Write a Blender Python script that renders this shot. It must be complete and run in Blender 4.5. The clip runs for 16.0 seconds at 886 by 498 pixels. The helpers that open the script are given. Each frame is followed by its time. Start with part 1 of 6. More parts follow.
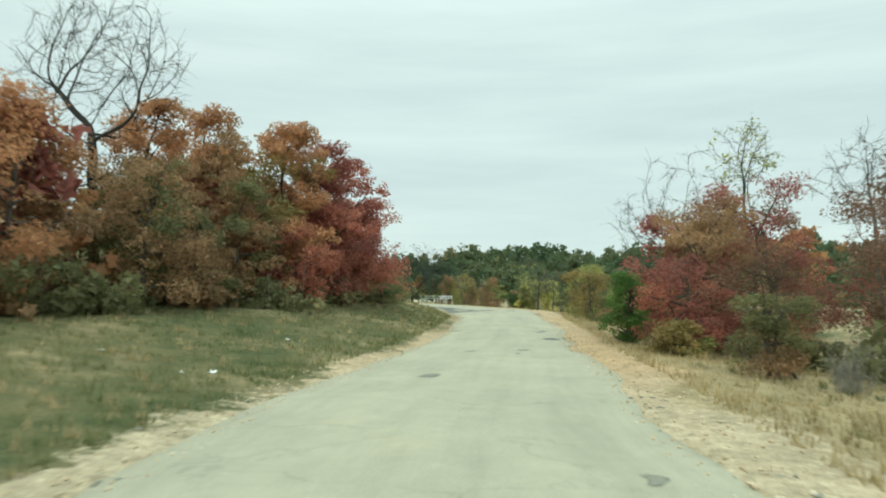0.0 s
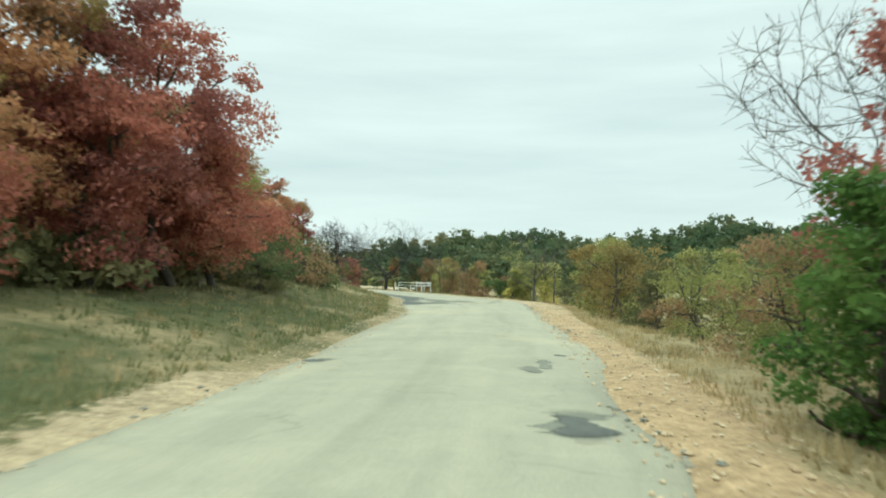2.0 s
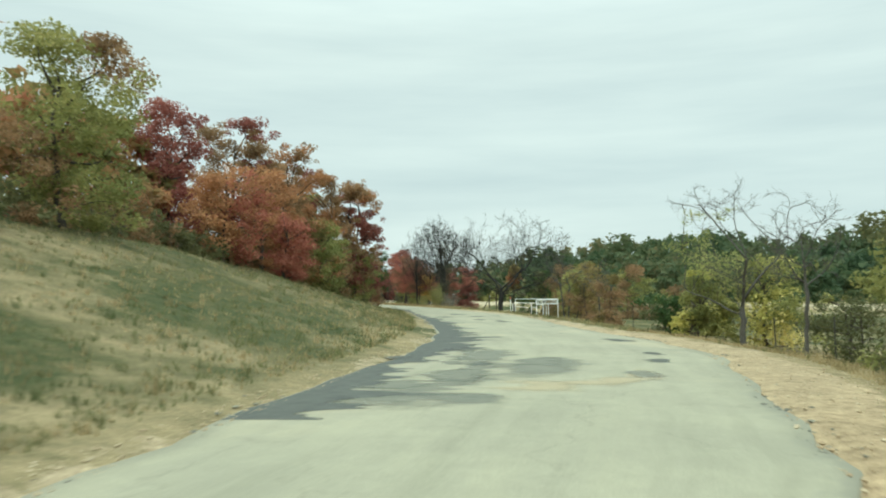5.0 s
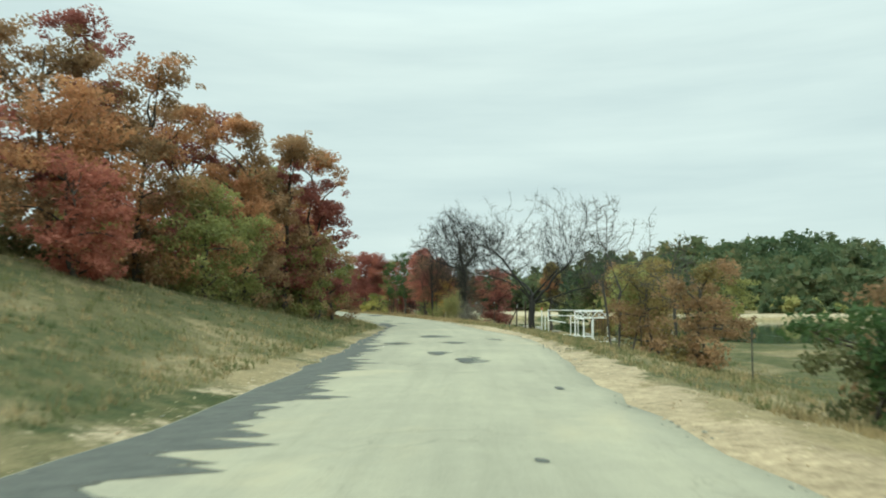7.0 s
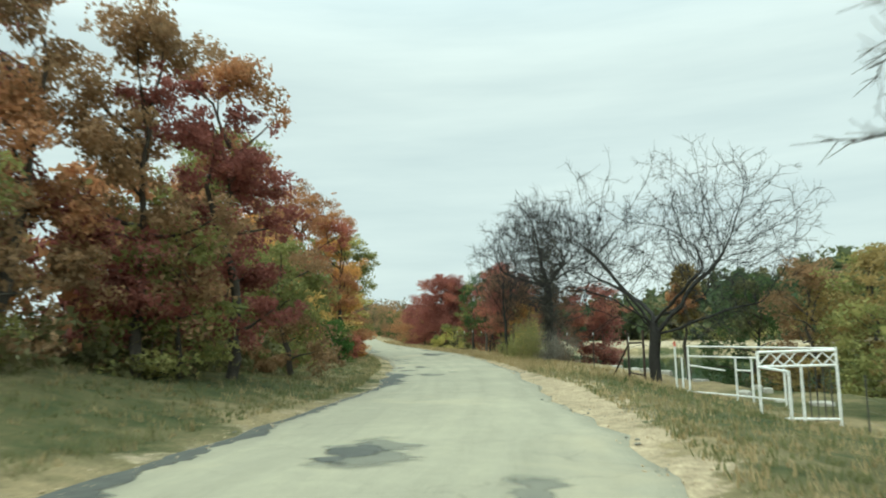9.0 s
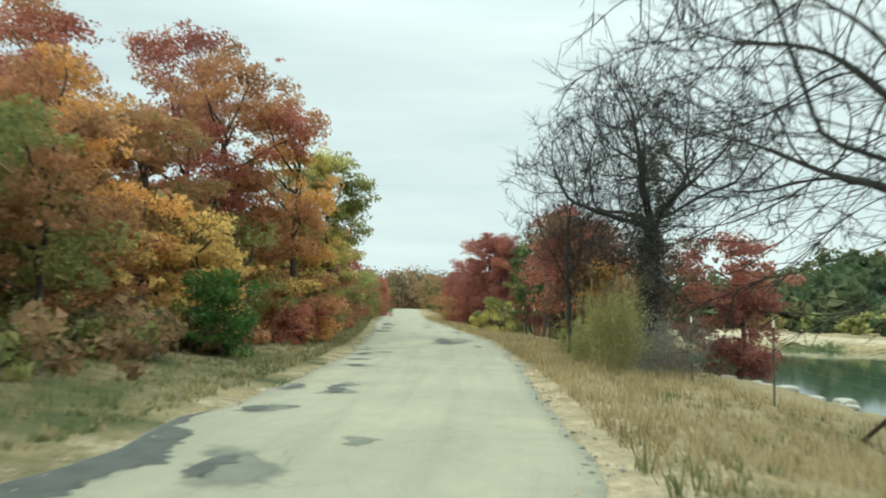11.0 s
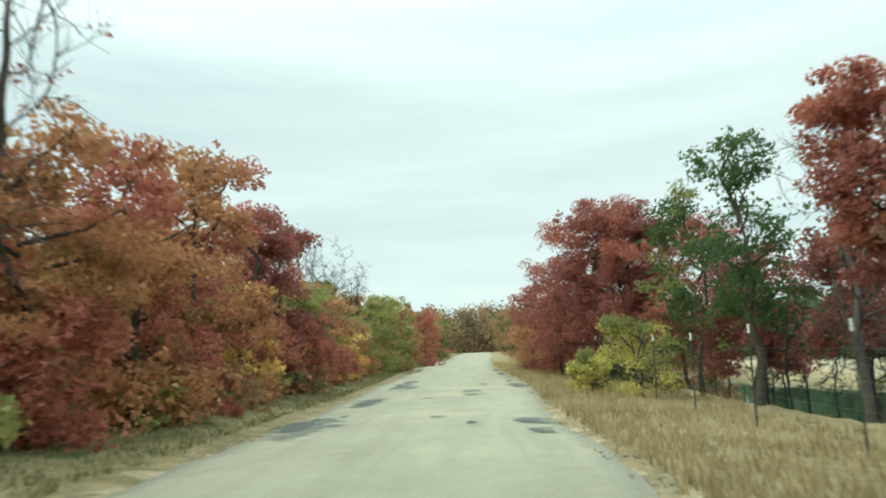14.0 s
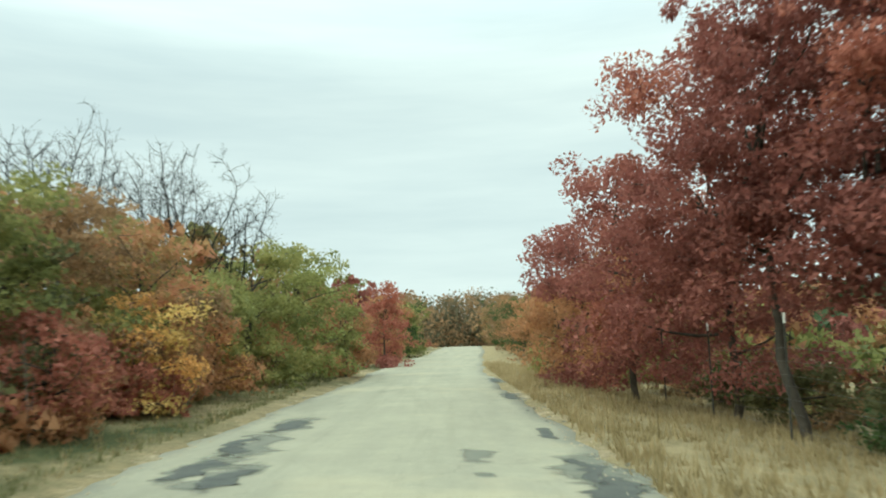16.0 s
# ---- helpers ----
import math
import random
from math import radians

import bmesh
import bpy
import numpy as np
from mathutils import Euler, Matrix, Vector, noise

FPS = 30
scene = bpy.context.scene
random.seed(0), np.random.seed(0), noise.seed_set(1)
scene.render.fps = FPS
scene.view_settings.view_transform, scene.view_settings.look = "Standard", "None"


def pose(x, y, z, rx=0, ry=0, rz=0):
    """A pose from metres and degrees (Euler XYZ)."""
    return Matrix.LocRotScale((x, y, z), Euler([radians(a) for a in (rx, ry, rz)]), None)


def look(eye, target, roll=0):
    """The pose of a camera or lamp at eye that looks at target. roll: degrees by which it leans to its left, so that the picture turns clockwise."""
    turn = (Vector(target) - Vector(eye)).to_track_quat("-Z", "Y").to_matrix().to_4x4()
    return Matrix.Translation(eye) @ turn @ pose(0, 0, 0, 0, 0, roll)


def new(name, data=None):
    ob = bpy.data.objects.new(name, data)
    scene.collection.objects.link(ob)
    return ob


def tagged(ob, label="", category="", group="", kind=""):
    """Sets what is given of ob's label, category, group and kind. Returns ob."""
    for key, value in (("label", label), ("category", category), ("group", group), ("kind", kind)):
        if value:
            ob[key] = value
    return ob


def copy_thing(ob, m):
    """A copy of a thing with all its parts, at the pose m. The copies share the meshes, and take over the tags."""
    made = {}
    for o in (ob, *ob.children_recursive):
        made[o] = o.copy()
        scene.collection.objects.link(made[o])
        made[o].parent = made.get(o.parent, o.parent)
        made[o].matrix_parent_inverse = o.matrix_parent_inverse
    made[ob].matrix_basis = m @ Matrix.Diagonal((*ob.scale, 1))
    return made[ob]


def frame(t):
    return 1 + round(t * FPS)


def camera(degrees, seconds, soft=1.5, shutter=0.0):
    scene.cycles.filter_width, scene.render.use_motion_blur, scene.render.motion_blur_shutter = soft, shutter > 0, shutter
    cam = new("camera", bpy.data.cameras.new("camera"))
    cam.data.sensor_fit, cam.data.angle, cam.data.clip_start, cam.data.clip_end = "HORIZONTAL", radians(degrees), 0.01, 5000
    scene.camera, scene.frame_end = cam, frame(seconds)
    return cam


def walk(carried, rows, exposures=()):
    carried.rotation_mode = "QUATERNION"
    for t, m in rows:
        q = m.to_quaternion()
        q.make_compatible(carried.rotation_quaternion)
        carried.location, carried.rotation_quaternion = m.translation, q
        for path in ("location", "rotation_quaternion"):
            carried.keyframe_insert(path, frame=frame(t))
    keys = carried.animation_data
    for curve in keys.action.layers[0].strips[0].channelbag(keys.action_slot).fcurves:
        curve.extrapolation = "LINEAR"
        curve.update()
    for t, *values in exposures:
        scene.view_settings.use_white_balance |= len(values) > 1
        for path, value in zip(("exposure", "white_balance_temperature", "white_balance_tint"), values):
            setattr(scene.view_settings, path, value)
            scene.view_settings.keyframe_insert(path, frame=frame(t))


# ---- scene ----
cam = camera(61.5, 16.0, 1.9, 0.28)
PATH = [
    (0, (1.425, -0.293, 1.592), (1.351, 1.702, 1.708), 0.4),
    (0.5, (1.831, 4.979, 1.443), (1.746, 6.974, 1.566), 0.8),
    (1, (2.217, 9.828, 1.378), (2.148, 11.823, 1.492), 0.8),
    (1.5, (2.635, 14.095, 1.33), (2.577, 16.092, 1.427), 1.1),
    (2, (3.166, 18.666, 1.304), (3.101, 20.663, 1.389), 1.1),
    (2.5, (3.52, 23.765, 1.268), (3.429, 25.761, 1.354), 1.2),
    (3, (3.732, 28.864, 1.418), (3.562, 30.855, 1.506), 1.3),
    (5.5, (4.784, 54.766, 1.549), (4.247, 56.689, 1.669), -0.3),
    (6, (4.568, 60.058, 1.528), (4.001, 61.972, 1.644), -0.2),
    (6.5, (4.337, 65.058, 1.436), (3.731, 66.96, 1.557), -0.1),
    (7, (3.569, 70.286, 1.516), (2.916, 72.171, 1.657), -0.1),
    (7.5, (2.609, 75.798, 1.585), (1.884, 77.654, 1.762), -0.6),
    (8, (1.58, 80.88, 1.669), (0.774, 82.699, 1.872), -1.0),
    (10.5, (-7.545, 107.582, 1.579), (-8.587, 109.278, 1.768), 0.0),
    (11, (-9.987, 112.617, 1.58), (-11.069, 114.29, 1.742), 1.0),
    (11.5, (-12.68, 117.933, 1.623), (-13.792, 119.588, 1.791), -0.1),
    (12, (-15.769, 123.396, 1.615), (-16.9, 125.034, 1.808), -0.9),
    (12.5, (-18.795, 128.392, 1.567), (-19.958, 130.004, 1.792), -1.7),
    (13, (-21.939, 133.36, 1.563), (-23.137, 134.94, 1.818), -2.1),
    (13.5, (-25.084, 138.045, 1.53), (-26.308, 139.603, 1.804), -2.4),
    (14, (-28.611, 143.122, 1.51), (-29.856, 144.662, 1.791), -2.4),
    (14.5, (-32.536, 148.475, 1.536), (-33.792, 150.008, 1.806), -2.4),
    (15, (-36.145, 153.29, 1.597), (-37.393, 154.831, 1.856), -2.0),
    (15.5, (-39.905, 158.396, 1.665), (-41.142, 159.946, 1.918), -1.9),
    (16, (-43.433, 163.157, 1.693), (-44.654, 164.72, 1.953), -1.7),
]
walk(cam, [(t, look(eye, target, roll)) for t, eye, target, roll in PATH],
     [(0, -0.05, 6500, -14), (1.0, -0.04, 6500, -14), (1.5, 0.02, 6500, -14), (2.0, 0.06, 6500, -14), (2.6, -0.03, 6500, -14), (8.2, -0.05, 6500, -14), (10.3, 0.06, 6500, -13), (11.0, 0.08, 6500, -12), (12.25, 0.2, 7400, 6), (12.8, 0.2, 7400, 6), (13.5, 0.2, 6600, -10), (14.4, 0.1, 6500, -14), (16.0, 0.08, 6500, -14)])

# ---- light ----
SUN_EL, SUN_AZ = 34.0, 200.0
world = bpy.data.worlds.new("overcast")
scene.world = world
world.use_nodes = True
wn, wl = world.node_tree.nodes, world.node_tree.links
wn.clear()
w_out = wn.new("ShaderNodeOutputWorld")
w_bg = wn.new("ShaderNodeBackground")
w_bg.inputs["Strength"].default_value = 0.1
w_sky = wn.new("ShaderNodeTexSky")
w_sky.sky_type = "NISHITA"
w_sky.sun_disc = False
w_sky.sun_elevation, w_sky.sun_rotation = radians(SUN_EL), radians(SUN_AZ)
w_sky.air_density, w_sky.dust_density = 1.0, 3.0
w_co = wn.new("ShaderNodeTexCoord")
w_map = wn.new("ShaderNodeMapping")
w_map.inputs["Scale"].default_value = (1.1, 1.1, 9.0)
w_noise = wn.new("ShaderNodeTexNoise")
w_noise.inputs["Scale"].default_value = 1.6
w_noise.inputs["Detail"].default_value = 5.0
w_noise.inputs["Roughness"].default_value = 0.55
w_ramp = wn.new("ShaderNodeValToRGB")
w_ramp.color_ramp.elements[0].position, w_ramp.color_ramp.elements[0].color = 0.3, (7.0, 7.55, 8.5, 1)
w_ramp.color_ramp.elements[1].position, w_ramp.color_ramp.elements[1].color = 0.72, (9.0, 9.35, 10.1, 1)
w_mix = wn.new("ShaderNodeMix")
w_mix.data_type = "RGBA"
w_mix.inputs[0].default_value = 0.93
wl.new(w_co.outputs["Generated"], w_map.inputs["Vector"])
wl.new(w_map.outputs["Vector"], w_noise.inputs["Vector"])
wl.new(w_noise.outputs[0], w_ramp.inputs[0])
wl.new(w_sky.outputs[0], w_mix.inputs[6])
wl.new(w_ramp.outputs[0], w_mix.inputs[7])
# an overcast sky is brightest overhead
w_sep = wn.new("ShaderNodeSeparateXYZ")
wl.new(w_co.outputs["Generated"], w_sep.inputs[0])
w_high = wn.new("ShaderNodeMapRange")
w_high.interpolation_type = "SMOOTHSTEP"
w_high.inputs["From Min"].default_value, w_high.inputs["From Max"].default_value = 0.3, 0.95
w_high.inputs["To Min"].default_value, w_high.inputs["To Max"].default_value = 1.0, 3.6
wl.new(w_sep.outputs[2], w_high.inputs["Value"])
w_scale = wn.new("ShaderNodeVectorMath")
w_scale.operation = "SCALE"
wl.new(w_mix.outputs[2], w_scale.inputs[0])
wl.new(w_high.outputs[0], w_scale.inputs["Scale"])
wl.new(w_scale.outputs[0], w_bg.inputs["Color"])
wl.new(w_bg.outputs[0], w_out.inputs["Surface"])

sun_data = bpy.data.lights.new("sun", "SUN")
sun_data.energy, sun_data.angle, sun_data.color = 1.5, radians(40), (1.0, 0.97, 0.92)
sun = new("sun", sun_data)
az = radians(SUN_AZ)
sun.matrix_world = look((0, 0, 60), (-math.sin(az) * 40, -math.cos(az) * 40, 60 - 40 * math.tan(radians(SUN_EL))))


# ---- materials ----
def ramp(nt, fac, stops):
    n = nt.nodes.new("ShaderNodeValToRGB")
    e = n.color_ramp.elements
    while len(e) < len(stops):
        e.new(0.5)
    for el, (p, c) in zip(e, stops):
        el.position, el.color = p, (*c, 1)
    nt.links.new(fac, n.inputs[0])
    return n.outputs[0]


def noise_of(nt, vec, scale, detail=4.0, rough=0.6, distortion=0.0):
    n = nt.nodes.new("ShaderNodeTexNoise")
    n.inputs["Scale"].default_value, n.inputs["Detail"].default_value = scale, detail
    n.inputs["Roughness"].default_value, n.inputs["Distortion"].default_value = rough, distortion
    nt.links.new(vec, n.inputs["Vector"])
    return n.outputs[0]


def mix_of(nt, fac, a, b, blend="MIX"):
    n = nt.nodes.new("ShaderNodeMix")
    n.data_type, n.blend_type = "RGBA", blend
    for i, v in ((0, fac), (6, a), (7, b)):
        if isinstance(v, (int, float)):
            n.inputs[i].default_value = v
        elif isinstance(v, tuple):
            n.inputs[i].default_value = (*v, 1)
        else:
            nt.links.new(v, n.inputs[i])
    return n.outputs[2]


def maths(nt, op, a, b=0.0, c=None):
    n = nt.nodes.new("ShaderNodeMath")
    n.operation = op
    for i, v in enumerate((a, b) if c is None else (a, b, c)):
        if isinstance(v, (int, float)):
            n.inputs[i].default_value = v
        else:
            nt.links.new(v, n.inputs[i])
    return n.outputs[0]


def start(name, rough=0.8, metal=0.0, spec=0.3):
    m = bpy.data.materials.new(name)
    m.use_nodes = True
    b = m.node_tree.nodes["Principled BSDF"]
    b.inputs["Roughness"].default_value, b.inputs["Metallic"].default_value = rough, metal
    b.inputs["Specular IOR Level"].default_value = spec
    co = m.node_tree.nodes.new("ShaderNodeTexCoord")
    return m, m.node_tree, b, co.outputs["Object"]


def bump(nt, b, height, strength=0.4, distance=0.02):
    n = nt.nodes.new("ShaderNodeBump")
    n.inputs["Strength"].default_value, n.inputs["Distance"].default_value = strength, distance
    nt.links.new(height, n.inputs["Height"])
    nt.links.new(n.outputs[0], b.inputs["Normal"])


def plain(name, dark, light, scale=6.0, rough=0.7, metal=0.0, relief=0.3, dist=0.01):
    """A surface with grain at two scales between two tones."""
    m, nt, b, co = start(name, rough, metal)
    a = noise_of(nt, co, scale, 5)
    f = noise_of(nt, co, scale * 9, 3)
    col = ramp(nt, a, [(0.3, dark), (0.7, light)])
    nt.links.new(mix_of(nt, 0.35, col, ramp(nt, f, [(0.3, dark), (0.75, light)])), b.inputs["Base Color"])
    bump(nt, b, f, relief, dist)
    return m


def leafy(name, tones, scale=0.55, rough=0.75, thin=True):
    """Foliage: broad drifts of colour over the crown, and a tone of its own for each leaf."""
    m, nt, b, co = start(name, rough, 0, 0.25)
    geo = nt.nodes.new("ShaderNodeNewGeometry")
    info = nt.nodes.new("ShaderNodeObjectInfo")
    drift = noise_of(nt, co, scale, 3, 0.65)
    isle = geo.outputs["Random Per Island"]
    v = maths(nt, "MULTIPLY_ADD", isle, 0.3, maths(nt, "MULTIPLY_ADD", drift, 1.5, -0.42))
    v = maths(nt, "MULTIPLY_ADD", info.outputs["Random"], 0.16, v)
    n = len(tones)
    col = ramp(nt, v, [(0.06 + 0.88 * i / (n - 1), c) for i, c in enumerate(tones)])
    nt.links.new(col, b.inputs["Base Color"])
    if not thin:
        return m
    tr = nt.nodes.new("ShaderNodeBsdfTranslucent")
    nt.links.new(col, tr.inputs["Color"])
    mx = nt.nodes.new("ShaderNodeMixShader")
    mx.inputs[0].default_value = 0.5
    out = nt.nodes["Material Output"]
    nt.links.new(b.outputs[0], mx.inputs[1])
    nt.links.new(tr.outputs[0], mx.inputs[2])
    nt.links.new(mx.outputs[0], out.inputs["Surface"])
    return m


LEAF = {
    "crimson": leafy("crimson_leaves", [(0.131, 0.068, 0.043), (0.294, 0.106, 0.071), (0.434, 0.164, 0.116), (0.512, 0.237, 0.156)]),
    "darkred": leafy("dark_red_leaves", [(0.112, 0.060, 0.046), (0.222, 0.084, 0.068), (0.322, 0.120, 0.096), (0.400, 0.172, 0.134)]),
    "rust": leafy("rust_leaves", [(0.144, 0.108, 0.050), (0.314, 0.175, 0.085), (0.474, 0.236, 0.119), (0.560, 0.325, 0.157)]),
    "orange": leafy("orange_leaves", [(0.235, 0.180, 0.061), (0.527, 0.299, 0.105), (0.757, 0.415, 0.146), (0.869, 0.576, 0.210)]),
    "gold": leafy("golden_leaves", [(0.244, 0.211, 0.078), (0.519, 0.372, 0.130), (0.771, 0.532, 0.188), (0.879, 0.675, 0.271)]),
    "mixed": leafy("turning_leaves", [(0.122, 0.132, 0.054), (0.227, 0.206, 0.080), (0.428, 0.239, 0.113), (0.513, 0.209, 0.135)], 0.4),
    "umber": leafy("umber_leaves", [(0.127, 0.089, 0.053), (0.219, 0.144, 0.077), (0.333, 0.207, 0.109), (0.427, 0.270, 0.150)]),
    "dusk": leafy("dull_maroon_leaves", [(0.075, 0.056, 0.039), (0.145, 0.092, 0.058), (0.225, 0.132, 0.083), (0.30, 0.17, 0.11)]),
    "ochre": leafy("ochre_leaves", [(0.10, 0.085, 0.036), (0.19, 0.148, 0.058), (0.30, 0.222, 0.084), (0.42, 0.30, 0.12)]),
    "olive": leafy("olive_leaves", [(0.105, 0.122, 0.046), (0.185, 0.2, 0.07), (0.295, 0.29, 0.102), (0.42, 0.375, 0.148)]),
    "lime": leafy("yellow_green_leaves", [(0.209, 0.208, 0.047), (0.419, 0.392, 0.109), (0.615, 0.539, 0.188), (0.782, 0.649, 0.297)]),
    "pale": leafy("pale_green_leaves", [(0.144, 0.163, 0.045), (0.240, 0.255, 0.083), (0.336, 0.347, 0.120), (0.432, 0.408, 0.165)]),
    "green": leafy("green_leaves", [(0.030, 0.056, 0.020), (0.053, 0.094, 0.032), (0.083, 0.128, 0.044), (0.120, 0.165, 0.060)]),
    "cedar": leafy("cedar_needles", [(0.029, 0.063, 0.016), (0.056, 0.115, 0.027), (0.093, 0.162, 0.040), (0.128, 0.197, 0.050)], 1.2),
    "brush": leafy("brush_leaves", [(0.06, 0.07, 0.032), (0.108, 0.114, 0.05), (0.165, 0.16, 0.072), (0.235, 0.2, 0.096)]),
    "greytwig": leafy("grey_twigs", [(0.10, 0.095, 0.075), (0.17, 0.155, 0.12), (0.25, 0.225, 0.18), (0.30, 0.28, 0.23)]),
    "vine": leafy("dry_vine_leaves", [(0.05, 0.05, 0.042), (0.09, 0.085, 0.07), (0.13, 0.12, 0.095), (0.18, 0.155, 0.12)], 1.5),
    "endwood": leafy("end_wood_leaves", [(0.06, 0.07, 0.042), (0.1, 0.1, 0.058), (0.16, 0.135, 0.08), (0.22, 0.15, 0.09)], 0.14),
    # far tones are lightened: the distance haze is put into the leaf colour
    "far": leafy("far_wood_hazy_leaves", [(0.037, 0.065, 0.033), (0.062, 0.098, 0.048), (0.106, 0.130, 0.060), (0.188, 0.156, 0.075)], 0.03),
}
BARK = plain("grey_brown_bark", (0.035, 0.03, 0.024), (0.11, 0.095, 0.075), 5, 0.9, 0, 0.8, 0.03)
BARE_BARK = plain("dark_bare_bark", (0.014, 0.014, 0.013), (0.045, 0.042, 0.037), 5, 0.9, 0, 0.8, 0.03)
GREY_BARK = plain("grey_bare_bark", (0.04, 0.037, 0.032), (0.12, 0.11, 0.095), 6, 0.9, 0, 0.6, 0.02)
GREY_TWIG = plain("pale_grey_twigs", (0.12, 0.11, 0.09), (0.27, 0.25, 0.21), 6, 0.9, 0, 0.5, 0.01)
WILLOW = plain("olive_straw_stems", (0.15, 0.145, 0.06), (0.42, 0.36, 0.17), 3, 0.9, 0, 0.4, 0.01)
WHITE_PIPE = plain("white_painted_pipe", (0.55, 0.55, 0.52), (0.82, 0.82, 0.8), 14, 0.5, 0, 0.15, 0.003)
RED_TIP = plain("faded_red_paint", (0.5, 0.12, 0.08), (0.65, 0.2, 0.14), 14, 0.6)
DARK_STEEL = plain("dark_steel_post", (0.035, 0.038, 0.032), (0.085, 0.08, 0.065), 12, 0.7, 0.2)
RUST_PIPE = plain("rusty_dark_pipe", (0.03, 0.024, 0.02), (0.09, 0.06, 0.045), 10, 0.8, 0.2)
WIRE = plain("galvanised_wire", (0.12, 0.12, 0.115), (0.25, 0.25, 0.24), 8, 0.5, 0.6)
STONE = plain("pale_limestone", (0.26, 0.25, 0.21), (0.46, 0.44, 0.38), 3, 0.9, 0, 0.6, 0.03)
LITTER = plain("white_paper_litter", (0.6, 0.6, 0.57), (0.82, 0.82, 0.8), 10, 0.8)

# ---- the road's two edges, left x y and right x y ----
STATIONS = np.array([
    (-2.2, -25, 2.8, -25), (-1.6, 5, 3.5, 5), (-1.21, 12.01, 3.95, 12.2), (-0.51, 18.03, 4.3, 18.5), (0.08, 24.03, 4.65, 24.5),
    (0.58, 31, 5.17, 31), (0.7, 39, 5.67, 39), (0.79, 47, 6.01, 47.49), (-0.17, 56.47, 6.6, 57), (-0.87, 64.45, 6.8, 65.5),
    (-1.76, 71.43, 5.89, 73), (-3.46, 79.45, 3.3, 80.44), (-6.34, 88.89, 0.21, 90.94), (-10.29, 100.45, -3.62, 101.51), (-13.6, 110, -7.93, 110),
    (-16.89, 116.37, -11.38, 116.98), (-21.68, 124.74, -16.19, 125.96), (-29.12, 135.86, -23.37, 137.75), (-36.31, 145.76, -30.22, 148.29), (-45.65, 158.12, -39.76, 160.97),
    (-56.6, 172.43, -50.42, 175.73), (-75.82, 197.83, -70.9, 201.8), (-94.38, 224.91, -89.6, 228.7), (-112.61, 250.61, -107.8, 254.5), (-130.6, 274.8, -125.8, 278.5),
    (-144.55, 296.21, -138.5, 299), (-151.51, 316.08, -145.5, 317), (-153.5, 338, -147.5, 338)])


def spline(p, n):
    """n points a stretch of a smooth line through the rows of p."""
    q = np.vstack([2 * p[0] - p[1], p, 2 * p[-1] - p[-2]])
    u = np.linspace(0, 1, n, endpoint=False)[:, None]
    out = []
    for a, b, c, d in zip(q, q[1:], q[2:], q[3:]):
        out.append(0.5 * (2 * b + (c - a) * u + (2 * a - 5 * b + 4 * c - d) * u ** 2 + (3 * b - a - 3 * c + d) * u ** 3))
    return np.vstack([*out, p[-1:]])


FINE = spline(STATIONS, 24)
# beyond the last station the road runs on straight
step = FINE[-1] - FINE[-2]
FINE = np.vstack([FINE, FINE[-1] + step * np.arange(1, 110)[:, None]])
MID = (FINE[:, :2] + FINE[:, 2:]) / 2
ACROSS = FINE[:, 2:] - FINE[:, :2]
HALF = np.linalg.norm(ACROSS, axis=1) / 2
ACROSS = ACROSS / (2 * HALF[:, None])


def road_coords(x, y):
    """How far right of the middle a point lies, half the width there, and the y of the nearest point of the middle."""
    x, y = np.atleast_1d(x).astype(float), np.atleast_1d(y).astype(float)
    near = np.empty(len(x), int)
    for i in range(0, len(x), 20000):
        d = (x[i:i + 20000, None] - MID[None, :, 0]) ** 2 + (y[i:i + 20000, None] - MID[None, :, 1]) ** 2
        near[i:i + 20000] = d.argmin(1)
    off = (x - MID[near, 0]) * ACROSS[near, 0] + (y - MID[near, 1]) * ACROSS[near, 1]
    return off, HALF[near], MID[near, 1]


def lumps(x, y, size, seed=0.0):
    """Smooth uneven ground, about -1 to 1."""
    a, b = x / size + seed, y / size - seed * 1.7
    return (np.sin(a * 1.7 + 1.3 * np.sin(b * 1.1)) + np.sin(b * 1.9 + 1.1 * np.sin(a * 1.3 + 2)) + np.sin((a + b) * 1.23 + 0.7)) / 3


def ease(u):
    u = np.clip(u, 0, 1)
    return u * u * (3 - 2 * u)


BANK_V = [-30, 15, 40, 52, 66, 84, 97, 108, 120, 300]
BANK_H = [0.8, 0.8, 1.0, 2.4, 4.2, 3.9, 2.2, 1.1, 0.4, 0.3]
BANK_W = [7, 7, 6, 10, 14, 13, 8, 6, 5, 5]
WATER = -1.25


def rise(v):
    """The road climbs a little towards its far end."""
    return 1.6 * np.clip((v - 170) / 85, 0, 1) ** 1.2 - 0.03 * np.clip(v - 262, 0, 40)



def pond_far(v):
    """How far from the road the pond's far shore lies."""
    return np.interp(v, [100, 130, 150, 159, 167, 300], [58, 62, 60, 44, 24, 22])


